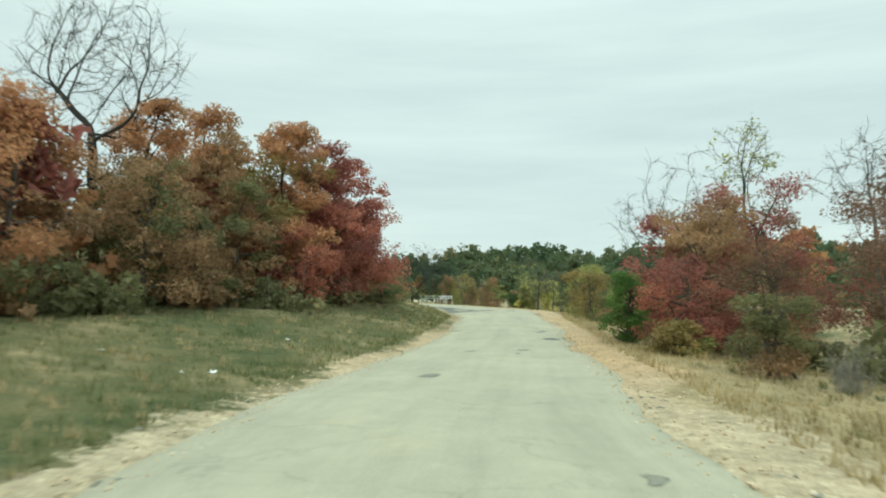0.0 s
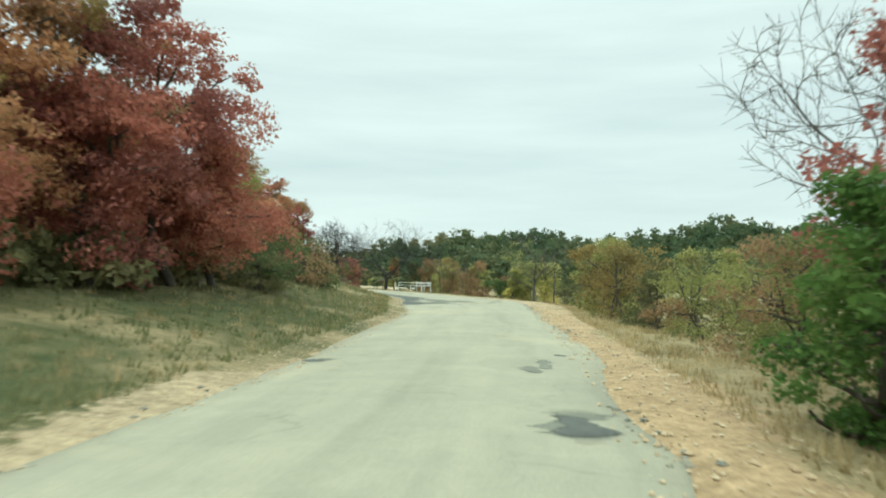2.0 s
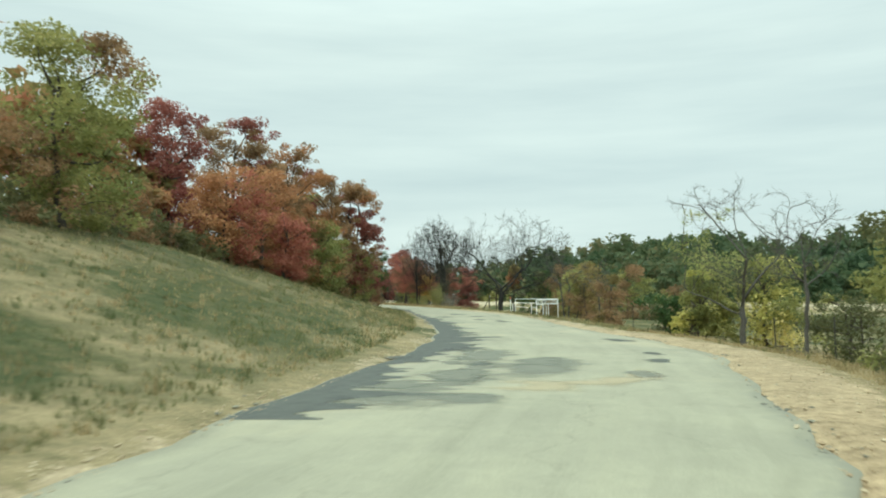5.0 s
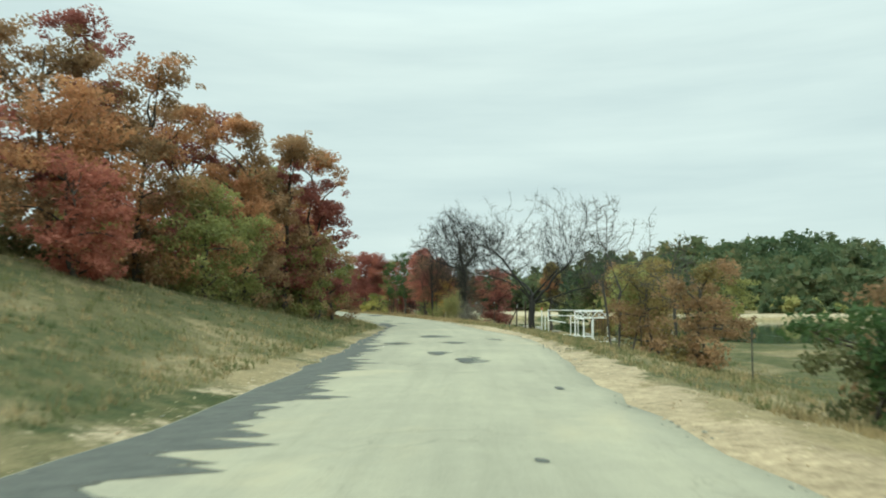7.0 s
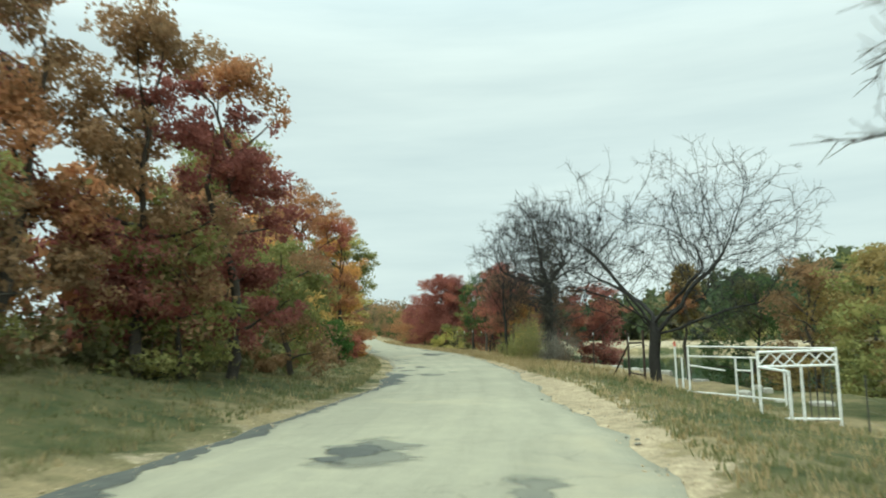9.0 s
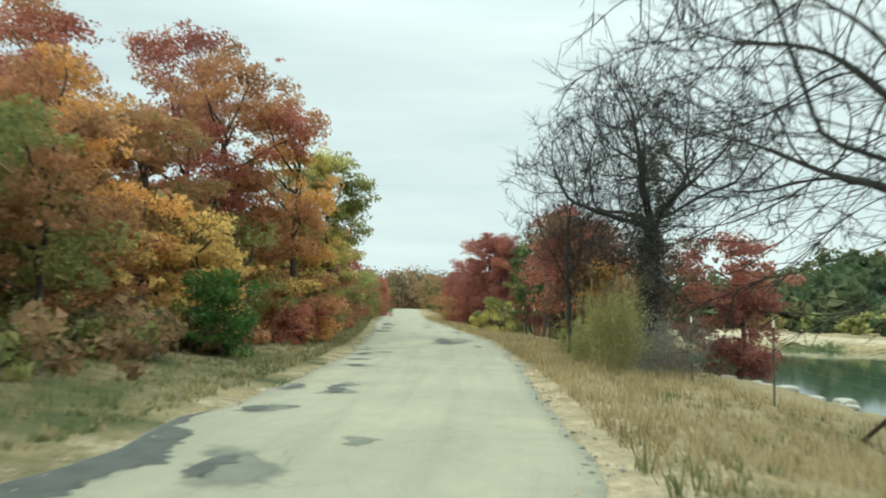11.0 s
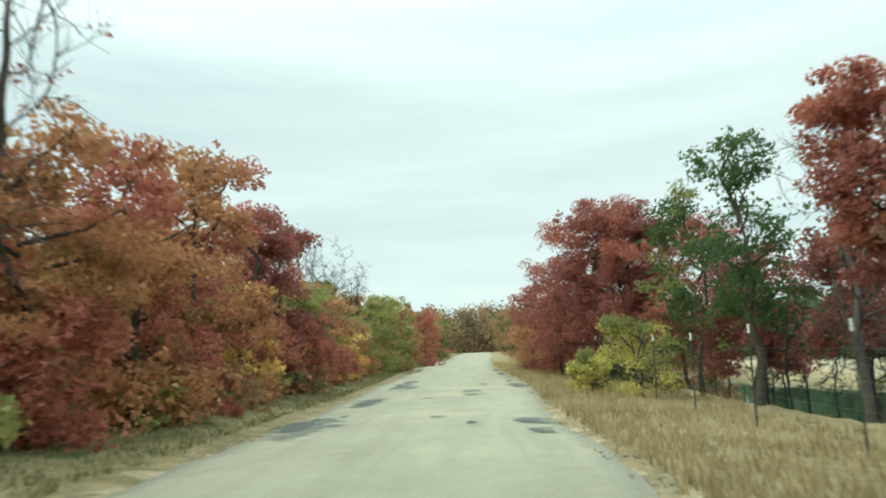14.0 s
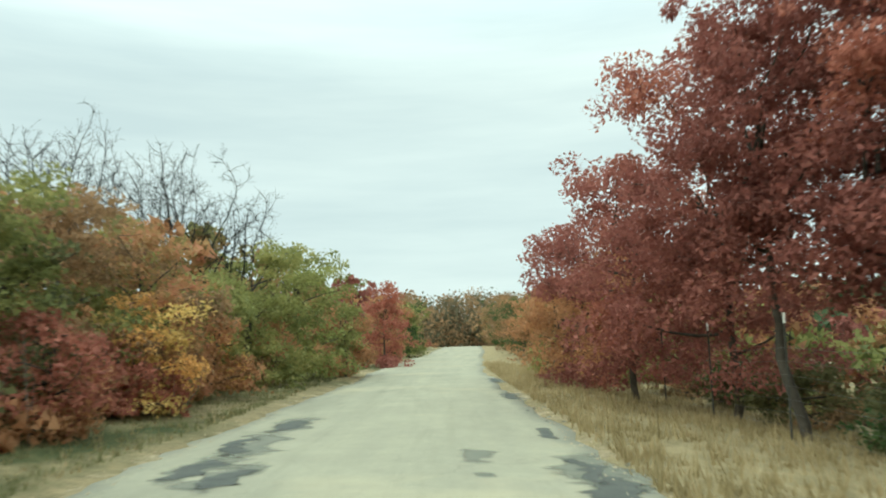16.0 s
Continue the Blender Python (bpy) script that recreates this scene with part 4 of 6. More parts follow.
wood([("olive", -23.6, 111, 8.2, 2.8, 0.1, "rust", 0.4), ("olive", -26.4, 117.2, 11.4, 2.9, 0.12, "umber", 0.3), ("olive", -27.2, 121.6, 6.2, 2.3, 0.02, "rust", 0.45), ("olive", -29.6, 122.8, 6.6, 1.9, 0.0, "rust", 0.3), ("gold", -31.4, 127.6, 5.4, 1.7, 0.05, "orange", 0.4),
      ("rust", -30.6, 123.6, 8.6, 2.6, 0.05, "orange", 0.3), ("crimson", -36.8, 126.8, 12.9, 3.1, 0.25, "rust", 0.5), ("darkred", -38.6, 134.6, 14.4, 3.2, 0.25, "crimson", 0.4),
      ("rust", -34.7, 133.8, 12.4, 3.2, 0.15, "crimson", 0.45), ("mixed", -33.2, 128.8, 8.6, 2.7, 0.08, "orange", 0.5), ("rust", -34.0, 136.6, 10.9, 2.9, 0.05, "orange", 0.35), ("pale", -39.6, 141.6, 9.2, 2.5, 0.3, "umber", 0.3), ("gold", -30.9, 129.8, 4.8, 1.8, 0.02, "orange", 0.4), ("cedar", -27.2, 127.2, 2.6, 1.2, 0.0),
      ("rust", -29.0, 125.2, 4.0, 1.6, 0.0, "gold", 0.4), ("olive", -32.8, 133.2, 5.0, 1.9, 0.0, "orange", 0.4),
      ("gold", -32.6, 135.4, 3.2, 1.4, 0.0, "rust", 0.4), ("crimson", -30.9, 134.2, 1.7, 1.0, 0.0, "rust", 0.3), ("crimson", -32.6, 137.2, 1.9, 1.1, 0.0, "orange", 0.2), ("rust", -34.6, 139.6, 2.1, 1.2, 0.0, "olive", 0.4), ("olive", -37.6, 143.6, 10.3, 2.4, 0.36, "lime", 0.3),
      ("olive", -37.2, 142.6, 6.0, 2.1, 0.0, "lime", 0.4)], "along the straight road", "straight road wood")
wood([("crimson", -42.6, 148.6, 6.2, 2.4, 0.0, "rust", 0.4), ("crimson", -45.4, 152.2, 7.0, 2.5, 0.03, "rust", 0.5),
      ("crimson", -48.4, 155.6, 8.1, 2.3, 0.03, "rust", 0.3), ("crimson", -47.2, 153.6, 4.4, 1.9, 0.0, "rust", 0.5), ("darkred", -51.4, 159.8, 7.3, 2.4, 0.03, "crimson", 0.5), ("rust", -49.6, 158.3, 4.2, 1.7, 0.0, "gold", 0.3),
      ("darkred", -53.6, 162.8, 7.5, 2.2, 0.05, "crimson", 0.5), ("crimson", -53.7, 164.8, 3.6, 1.7, 0.0, "rust", 0.4), ("olive", -59.4, 168.8, 5.4, 2.3, 0.0, "brush", 0.5), ("olive", -61.8, 171.6, 5.8, 2.5, 0.0, "umber", 0.5), ("rust", -58.0, 169.6, 2.6, 1.5, 0.0, "crimson", 0.5),
      ("mixed", -62.7, 174.4, 5.2, 2.2, 0.0, "umber", 0.5), ("orange", -60.8, 173.3, 3.3, 1.5, 0.0, "gold", 0.5), ("rust", -64.2, 177.4, 4.3, 1.9, 0.0, "olive", 0.4),
      ("olive", -67.4, 182.0, 6.0, 2.6, 0.0, "rust", 0.35)], "along the straight road", "straight road wood")
wood([("olive", -70.0, 186.4, 6.3, 2.7, 0.0, "pale", 0.4), ("rust", -70.8, 190.0, 3.9, 2.0, 0.0, "olive", 0.5), ("crimson", -77.0, 200.0, 5.9, 2.1, 0.0, "darkred", 0.3),
      ("rust", -82.0, 205, 5.0, 2.2, 0.0, "umber", 0.4), ("olive", -88.2, 215, 5.9, 2.3, 0.0, "green", 0.4), ("mixed", -97, 222, 6.2, 2.6, 0.0), ("rust", -107, 235, 6.6, 2.8, 0.0),
      ("olive", -117, 247, 7, 3.0, 0.0)], "beside the far end of the road", "far road wood")
wood([("umber", 8.9, 23.9, 4.6, 2.0, 0.03, "darkred", 0.35), ("darkred", 8.7, 26.8, 4.4, 1.6, 0.12, "umber", 0.5), ("crimson", 7.6, 21.9, 2.8, 1.3, 0.1, "darkred", 0.2), ("dusk", 10.9, 23.8, 5.3, 2.2, 0.05, "darkred", 0.45), ("dusk", 12.3, 17, 5.2, 2.4, 0.05, "darkred", 0.4),
      ("dusk", 14.5, 14.5, 4.9, 2.5, 0.05, "darkred", 0.4), ("dusk", 9.6, 20.4, 3.0, 1.8, 0.0, "umber", 0.5), ("dusk", 13.6, 21.4, 5.0, 2.2, 0.1, "darkred", 0.3), ("dusk", 10.4, 27.3, 5.0, 2.1, 0.1, "umber", 0.4),
      ("cedar", 6.8, 25.2, 2.3, 1.05, 0.0), ("brush", 7.7, 15.7, 1.7, 0.9, 0.05, "umber", 0.3), ("greytwig", 8.6, 14.1, 0.8, 0.45, 0.0),
      ("ochre", 7.2, 20.8, 0.9, 0.9, 0.0, "olive", 0.4)], "beside the sandy verge", "verge thicket")
wood([("olive", 9.4, 33, 2.3, 1.7, 0.0, "umber", 0.3), ("brush", 10.6, 37, 1.9, 1.7, 0.0, "olive", 0.4), ("olive", 9.8, 41, 1.9, 1.5, 0.0, "umber", 0.25),
      ("brush", 9.9, 45.2, 2.1, 1.4, 0.0, "ochre", 0.4), ("ochre", 9.5, 50.3, 3.0, 1.6, 0.05, "olive", 0.4), ("brush", 14.5, 44, 2.6, 2.0, 0.0, "olive", 0.5), ("brush", 14, 51, 2.9, 2.0, 0.0, "olive", 0.4)],
     "beside the sandy verge", "verge thicket")
wood([("brush", 11.4, 53.6, 3.0, 1.8, 0.0, "ochre", 0.25), ("ochre", 10.4, 58, 3.4, 1.9, 0.05, "olive", 0.5), ("olive", 11.6, 64, 4.0, 2.1, 0.1, "brush", 0.4), ("olive", 12.5, 70, 4.0, 2.4, 0.1, "brush", 0.4),
      ("brush", 11.2, 74.3, 1.6, 1.7, 0.0), ("olive", 9.8, 81.0, 3.0, 2.3, 0.0, "lime", 0.45), ("lime", 7.2, 80.2, 2.4, 1.3, 0.1, "olive", 0.6), ("brush", 6.0, 82.6, 1.5, 1.1, 0.0, "green", 0.5), ("brush", 6.8, 85.4, 2.0, 1.3, 0.0, "umber", 0.3), ("brush", 8.0, 87.5, 1.2, 1.7, 0.0),
      ("ochre", 3.4, 92.6, 2.5, 1.2, 0.02, "umber", 0.4), ("ochre", 1.5, 98.6, 2.9, 1.6, 0.05, "umber", 0.3), ("ochre", 1.1, 102.6, 3.1, 1.5, 0.05, "olive", 0.25), ("brush", 2.2, 103.0, 2.4, 1.8, 0.0, "umber", 0.4), ("ochre", 0.6, 115.6, 3.8, 1.7, 0.1, "olive", 0.4), ("ochre", 0.0, 125, 4.6, 2.6, 0.02, "olive", 0.4),
      ("olive", 4.5, 117, 3.8, 2.4, 0.02, "umber", 0.5), ("umber", -2.4, 127.0, 4.4, 2.4, 0.02, "ochre", 0.5), ("brush", -5.0, 131.0, 4.0, 2.4, 0.0, "green", 0.4), ("ochre", -7.4, 127.4, 4.6, 1.1, 0.5, "rust", 0.4)], "beside the field fence", "fence thicket")
wood([("dusk", -22.0, 141.7, 5.6, 2.2, 0.3, "darkred", 0.25), ("dusk", -19.6, 145.2, 5.2, 1.8, 0.2, "vine", 0.5), ("dusk", -18.6, 141.5, 4.2, 1.8, 0.0, "darkred", 0.4), ("greytwig", -16.8, 135.6, 1.8, 1.7, 0.0),
      ("darkred", -16.5, 145, 4.9, 2.4, 0.0, "crimson", 0.3), ("crimson", -25.8, 149.0, 6.8, 2.3, 0.3, "dusk", 0.4), ("darkred", -27.6, 154.2, 7.9, 2.8, 0.28, "dusk", 0.4), ("orange", -20.6, 142.0, 4.0, 1.5, 0.2, "gold", 0.4),
      ("darkred", -24.6, 151.5, 5.4, 2.0, 0.35, "umber", 0.3), ("olive", -23.2, 144.8, 1.2, 0.9, 0.0, "ochre", 0.3), ("olive", -29.6, 158.6, 2.1, 1.2, 0.05, "brush", 0.4), ("olive", -27.3, 155.4, 2.2, 1.2, 0.05, "lime", 0.2), ("olive", -25.2, 151.6, 1.7, 0.9, 0.0, "lime", 0.2)], "between the road and the pond", "pond side wood")
wood([("lime", -42.2, 168.2, 1.4, 0.9, 0.0, "olive", 0.25), ("lime", -40.7, 168.9, 2.7, 1.75, 0.05, "olive", 0.3), ("green", -36.2, 168.4, 8.5, 2.0, 0.3), ("green", -39.2, 171.2, 7.5, 1.9, 0.2, "olive", 0.3), ("darkred", -37.5, 173, 5.3, 2.4, 0.25), ("crimson", -31.2, 161.6, 7.6, 1.8, 0.42, "darkred", 0.3), ("darkred", -33.0, 168.5, 5.6, 1.9, 0.4),
      ("darkred", -49.9, 183.2, 9.4, 3.9, 0.1, "crimson", 0.2), ("darkred", -47.2, 179.8, 9.4, 3.2, 0.28), ("darkred", -43, 181, 8, 3.5, 0.2), ("darkred", -53.2, 185.4, 7.4, 3.1, 0.08, "crimson", 0.3), ("darkred", -56.4, 188.2, 6.0, 2.7, 0.0, "rust", 0.3), ("darkred", -59.2, 191.4, 4.4, 2.0, 0.0, "rust", 0.6),
      ("olive", -60.2, 194.5, 4.2, 2.2, 0.0, "rust", 0.5), ("mixed", -66, 203.5, 5.0, 2.5, 0.0), ("rust", -74, 213, 5.0, 2.4, 0.0), ("green", -81, 223, 6, 2.8, 0.0, "rust", 0.4), ("umber", -90, 236, 7, 3.2, 0.0, "green", 0.4)],
     "beside the pond fence", "pond side wood")
# low brush shrubs are added to stand for dark trunks and the crowns' shade
wood([("darkred", -44.8, 178.2, 8.6, 2.8, 0.3, "crimson", 0.2), ("brush", -45.2, 179.2, 0.9, 1.2, 0.0, "green", 0.4), ("brush", -47.8, 182.6, 1.0, 1.3, 0.0, "umber", 0.4), ("brush", -50.6, 186.4, 1.1, 1.3, 0.0, "green", 0.4), ("brush", -42.6, 175.6, 0.7, 1.0, 0.0, "umber", 0.4), ("brush", -53.6, 190.6, 1.2, 1.4, 0.0, "umber", 0.3)],
     "beside the pond fence", "pond side wood")
wood([("umber", -102, 253, 9, 3.4, 0.0, "green", 0.4), ("green", -113, 267, 10, 3.6, 0.0, "umber", 0.4), ("umber", -124, 282, 11, 4, 0.0, "mixed", 0.5)], "closing the far end of the road", "far road wood")

place(twig_shrub("bushy olive and straw-coloured willow shrub by the fence", 2.8, 0.8, 3, WILLOW, "pond side wood", 80, "olive"), -17.1, 132.2)
place(twig_shrub("low dry olive shrub by the fence", 1.5, 0.7, 5, WILLOW, "pond side wood", 40, "olive"), -20.0, 136.6)

# label, x, y, height, spread, trunk, stems, aims of the growth, start of the crown, twig, widest height, leaves
BARES = [("tall leafless tree rising behind the orange wood", -11.4, 24.6, 10.6, 2.8, 0.16, 1, 1000, 0.6, 0.009, 0.45, None),
         ("leafless grey tree behind the thicket", 10.2, 30.2, 7.7, 2.7, 0.1, 1, 520, 0.45, 0.008, 0.45, None),
         ("half-bare tree with pale green leaves behind the thicket", 13.4, 31.5, 9.0, 2.2, 0.1, 1, 500, 0.4, 0.008, 0.5, ("pale", 0.75, 0.1, 9)),
         ("leafless grey tree behind the red thicket", 16.2, 27, 7.9, 2.8, 0.1, 1, 480, 0.45, 0.008, 0.45, None),
         ("mesquite with spreading limbs and a thin lime fringe", 8.5, 78.2, 5.7, 3.3, 0.1, 1, 900, 0.36, 0.006, 0.66, ("pale", 0.95, 0.055, 30)),
         ("thin leafless tree by the fence", 9.4, 72.4, 4.7, 1.3, 0.06, 1, 220, 0.4, 0.006, 0.6, None),
         ("thin leafless tree behind the thicket", 0.6, 98.2, 5.6, 1.7, 0.055, 2, 240, 0.42, 0.008, 0.55, None),
         ("thin half-bare tree with yellowed tips behind the thicket", 2.8, 94.4, 3.9, 1.4, 0.05, 1, 220, 0.5, 0.007, 0.6, ("ochre", 0.4, 0.045, 6)),
         ("large leafless tree with wide boughs and a dark nest", -8.3, 124.4, 10.0, 6.6, 0.24, 1, 4200, 0.3, 0.009, 0.4, None),
         ("dark leafless tree wrapped in dry vine", -17.9, 138, 10.8, 4.3, 0.3, 1, 2600, 0.5, 0.01, 0.45, None),
         ("dark leafless tree beside the red bushes", -21.6, 139.8, 8.9, 2.7, 0.1, 1, 800, 0.35, 0.009, 0.5, None),
         ("leafless twisted tree above the wood", -72.5, 183.0, 10.1, 2.9, 0.14, 1, 760, 0.45, 0.011, 0.5, None), ("leafless twisted tree above the wood", -76.5, 182.5, 10.8, 2.9, 0.14, 1, 760, 0.47, 0.011, 0.55, None),
         ("leafless twisted tree above the wood", -75.5, 179.0, 11.0, 2.9, 0.14, 1, 760, 0.47, 0.011, 0.55, None), ("leafless twisted tree above the wood", -78.5, 178.0, 10.7, 2.9, 0.14, 1, 760, 0.45, 0.011, 0.5, None),
         ("small leafless twisted tree above the wood", -68.2, 182.0, 7.0, 1.4, 0.09, 1, 320, 0.5, 0.011, 0.5, None),
         ("thin half-bare tree with wine-red leaves behind the olive tree", -40.4, 147.2, 8.6, 1.8, 0.1, 1, 360, 0.5, 0.009, 0.5, ("darkred", 0.4, 0.09, 5)),
         ("leafless grey tree at the pond's edge", -32.6, 165.6, 8.2, 2.8, 0.12, 1, 520, 0.35, 0.009, 0.5, None)]
for i, (label, x, y, h, r, tr, stems, aims, begin, twig, flat, leaf) in enumerate(BARES):
    tree = bare_tree("bare_tree", label, h, r, 40 + i, tr, stems, aims, start_at=begin, twig=twig, flat=flat, leaf=leaf, ivy=7200 if "vine" in label else 0,
                     side=(-1.0, 0.0) if "mesquite" in label else None, lean=0.015 if "nest" in label else 0.04, boughs=9 if "nest" in label else 7 if "vine" in label else 4 if "twisted" in label or "tall" in label else 5 if "mesquite" in label else 0, material=GREY_BARK if "thin" in label or "grey" in label else None, shoots=7 if "nest" in label else 4 if "vine" in label else 2)
    place(tree, x, y, 0.0, 1.0, 0.2)

# thin dark saplings between the fence and the pond
rg = random.Random(23)
sapling = None
for i in range(22):
    x, y = -27.5 - 0.72 * i + rg.uniform(-0.8, 0.8), 156.0 + 0.95 * i + rg.uniform(-0.8, 0.8)
    x, y = x + 3.2 + rg.uniform(-1.6, 2.2), y + 1.0
    m = Matrix.LocRotScale((x, y, float(ground_z(x, y)[0]) - 0.1), Euler((0, 0, rg.uniform(0, 6.28))), (rg.uniform(0.7, 1.25),) * 3)
    if sapling is None:
        sapling = bare_tree("sapling", "thin dark leafless sapling by the pond fence", 3.6, 0.9, 77, 0.045, 1, 110, start_at=0.5, twig=0.009, group="pond saplings")
        sapling.matrix_basis = m
    else:
        copy_thing(sapling, m)

# filling trees behind the front rows: a few kinds, set again and again
KINDS = []
for tone, h, r, low, second in (("rust", 7.0, 3.0, 0.05, ("mixed", 0.4)), ("darkred", 7.0, 3.0, 0.05, ("rust", 0.4)), ("mixed", 6.5, 3.0, 0.0, ("olive", 0.4)),
                                ("olive", 6.0, 3.0, 0.0, ("rust", 0.3))):
    KINDS.append(build_tree("tree", f"{WORDS[tone]} tree deep in the wood", h, r, tone, 300 + len(KINDS), low, 900, 0.41, 50, 0.14, 1, "tree", "deep wood", second, limbs=0, simple=True))
rg = random.Random(8)
first = set()


def again(i, x, y, scale):
    m = Matrix.LocRotScale((x, y, float(ground_z(x, y)[0]) - 0.05), Euler((0, 0, rg.uniform(0, 6.28))), (scale,) * 3)
    if i not in first:
        first.add(i)
        KINDS[i].matrix_basis = m
    else:
        ob = copy_thing(KINDS[i], m)
        ob.scale = (scale,) * 3


def beyond(s, d, right=False):
    """A place d metres outside the road's edge."""
    half = float(np.interp(s, sm, half_s))
    x, y, _ = at_road(s, (half + d) if right else -(half + d))
    return float(x), float(y)


UNDER = {k: [] for k in ("brush", "umber", "olive", "rust", "crimson")}


def undergrow(tone, x, y, size):
    UNDER[tone].append((x, y, size))


s = 10.0
while s < 330:
    v = float(np.interp(s, sm, mid_y))
    front = float(np.interp(v, [-20, 15, 35, 45, 60, 75, 95, 106, 120, 150, 260], [12, 10, 7.5, 8, 12, 17, 12, 8.5, 7, 5.6, 5.6]))
    for row in range(3 if 50 < v < 108 else 2):
        x, y = beyond(s + rg.uniform(-1.5, 1.5), front + 2.5 + row * 4.5 + rg.uniform(-1, 1))
        again(rg.choice((0, 1, 2, 3)), x, y, rg.uniform(0.75, 1.1) * (0.8 if v < 60 else 1))
    for k in range(7):
        x, y = beyond(s + rg.uniform(-2.5, 2.5), front - (0.9 if v < 52 else 2.0) + rg.uniform(-0.7, 2.4))
        undergrow(rg.choice(("brush", "brush", "brush", "umber") if v < 118 else ("brush", "olive", "umber") if v < 133 else ("brush", "umber", "olive", "rust", "crimson")), x, y, rg.uniform(0.6, 1.5) * (1.0 if v < 118 else 0.85))
    s += 4.6
s = s_of(-60, 190)
while s < 330:
    for row in range(3):
        x, y = beyond(s + rg.uniform(-1.5, 1.5), 7.0 + row * 4.5 + rg.uniform(-1, 1), True)
        again(rg.choice((0, 1, 2, 3)), x, y, rg.uniform(0.7, 1.0))
    s += 4.6
s = s_of(1, 2)
while s < s_of(5, 36):
    x, y = beyond(s + rg.uniform(-1.5, 1.5), rg.choice((11, 15)) + rg.uniform(-1, 1), True)
    again(rg.choice((0, 1, 2)), x, y, rg.uniform(0.55, 0.75))
    x, y = beyond(s, 6.2 + rg.uniform(-0.5, 0.8), True)
    undergrow("brush", x, y, rg.uniform(0.8, 1.3))
    s += 2.0
g = np.random.default_rng(64)
for tone, rows in UNDER.items():
    cc, rr = [], []
    for x, y, size in rows:
        m = 12
        px, py = x + g.normal(0, 0.62, m) * size, y + g.normal(0, 0.62, m) * size
        cc.append(np.stack([px, py, ground_z(px, py) + size * (0.1 + 0.85 * g.random(m) ** 1.3)], -1))
        rr.append(size * g.uniform(0.18, 0.42, m))
    cc, rr = np.vstack(cc), np.concatenate(rr)
    lv, lf = leaves(cc, rr, np.maximum(14, (90 * rr).astype(int)), 0.18, g, 0.9)
    tagged(new("undergrowth", mesh_of("undergrowth", lv, lf, LEAF[tone])), f"tangled {WORDS[tone]} undergrowth at the foot of the wood", "undergrowth", kind="stuff")
# thin dry stems standing in it
pieces = []
for tone, rows in UNDER.items():
    for x, y, size in rows[::2]:
        z = float(ground_z(x, y)[0])
        for k in range(5):
            a = np.array([x + g.normal(0, 0.5), y + g.normal(0, 0.5), z - 0.1])
            pieces.append(limb(a, a + np.array([g.normal(0, 0.4), g.normal(0, 0.4), size * g.uniform(0.8, 1.7)]), 0.014, 0.005, g, 0.1, 4, 3))
v, f = joined(pieces)
tagged(new("dry_stems", mesh_of("dry_stems", v, f, GREY_TWIG)), "thin grey dry stems in the undergrowth", "undergrowth", kind="stuff")

# ---- far woods ----
g = np.random.default_rng(77)


def woods(name, label, cx, cy, hh, blade, per, tone="far"):
    cz = ground_z(cx, cy)
    cc, rr = [], []
    for k in range(5):
        up = g.uniform(0.12, 0.88, len(cx))
        wide = 0.3 * np.sqrt(np.clip(1 - up ** 2, 0, 1)) * hh
        cc.append(np.stack([cx + g.normal(0, 1, len(cx)) * wide, cy + g.normal(0, 1, len(cx)) * wide, cz + hh * up], -1))
        rr.append(hh * g.uniform(0.22, 0.36, len(cx)) * (1.15 - 0.4 * up))
    cc, rr = np.vstack(cc), np.concatenate(rr)
    lv, lf = leaves(cc, rr, np.full(len(cc), per), blade, g, 0.85, 0.6)
    tagged(new(name, mesh_of(name, lv, lf, LEAF[tone])), label, "woods", kind="stuff")


# on the rise to the north and east
turn, away = g.uniform(-0.25, 0.95, 1300), g.uniform(225, 350, 1300)
cx, cy = away * np.sin(turn), away * np.cos(turn)
off, half, v = road_coords(cx, cy)
ok = np.abs(off) > 24
woods("far_woods", "distant dark green wooded rise under the grey sky", cx[ok], cy[ok], g.uniform(3.5, 9.5, ok.sum()), 1.3, 19)
# round the field and along the pond's far bank
cx, cy = g.uniform(-130, 190, 9000), g.uniform(20, 330, 9000)
off, half, v = road_coords(cx, cy)
dr = off - half
ok = (off > 0) & (dr > np.interp(v, [0, 50, 80, 110, 140, 168, 215, 300], [55, 45, 55, 82, 80, 50, 36, 20])) & (dr < np.interp(v, [0, 50, 80, 110, 140, 300], [70, 75, 85, 115, 120, 110]))
cx, cy = cx[ok][:1000], cy[ok][:1000]
hh = g.uniform(1.8, 4.3, len(cx)) * np.interp(cy, [125, 165], [1.0, 0.68])
woods("field_woods", "low dark green woods beyond the field", cx[::2], cy[::2], hh[::2], 0.75, 20)
woods("field_woods", "low olive woods beyond the field", cx[1::2], cy[1::2], hh[1::2], 0.75, 20, "olive")
# closing the road's far end
cx, cy = g.uniform(-235, -95, 5000), g.uniform(262, 375, 5000)
off, half, v = road_coords(cx, cy)
ok = ((np.abs(off) - half > 4) | (cy > 292)) & (np.hypot(cx + 165, cy - 318) < 62)
cx, cy = cx[ok][:300], cy[ok][:300]
tall = np.clip(g.uniform(10.5, 18.0, len(cx)) - ground_z(cx, cy), 4, 15) * np.interp(np.hypot(cx + 165, cy - 320), [0, 30, 62], [1.05, 0.9, 0.7])
woods("end_woods", "dull olive-brown woods closing off the road", cx[:170], cy[:170], tall[:170], 0.62, 66, "endwood")
woods("end_woods", "dull brown woods closing off the road", cx[170:], cy[170:], tall[170:], 0.62, 66, "umber")

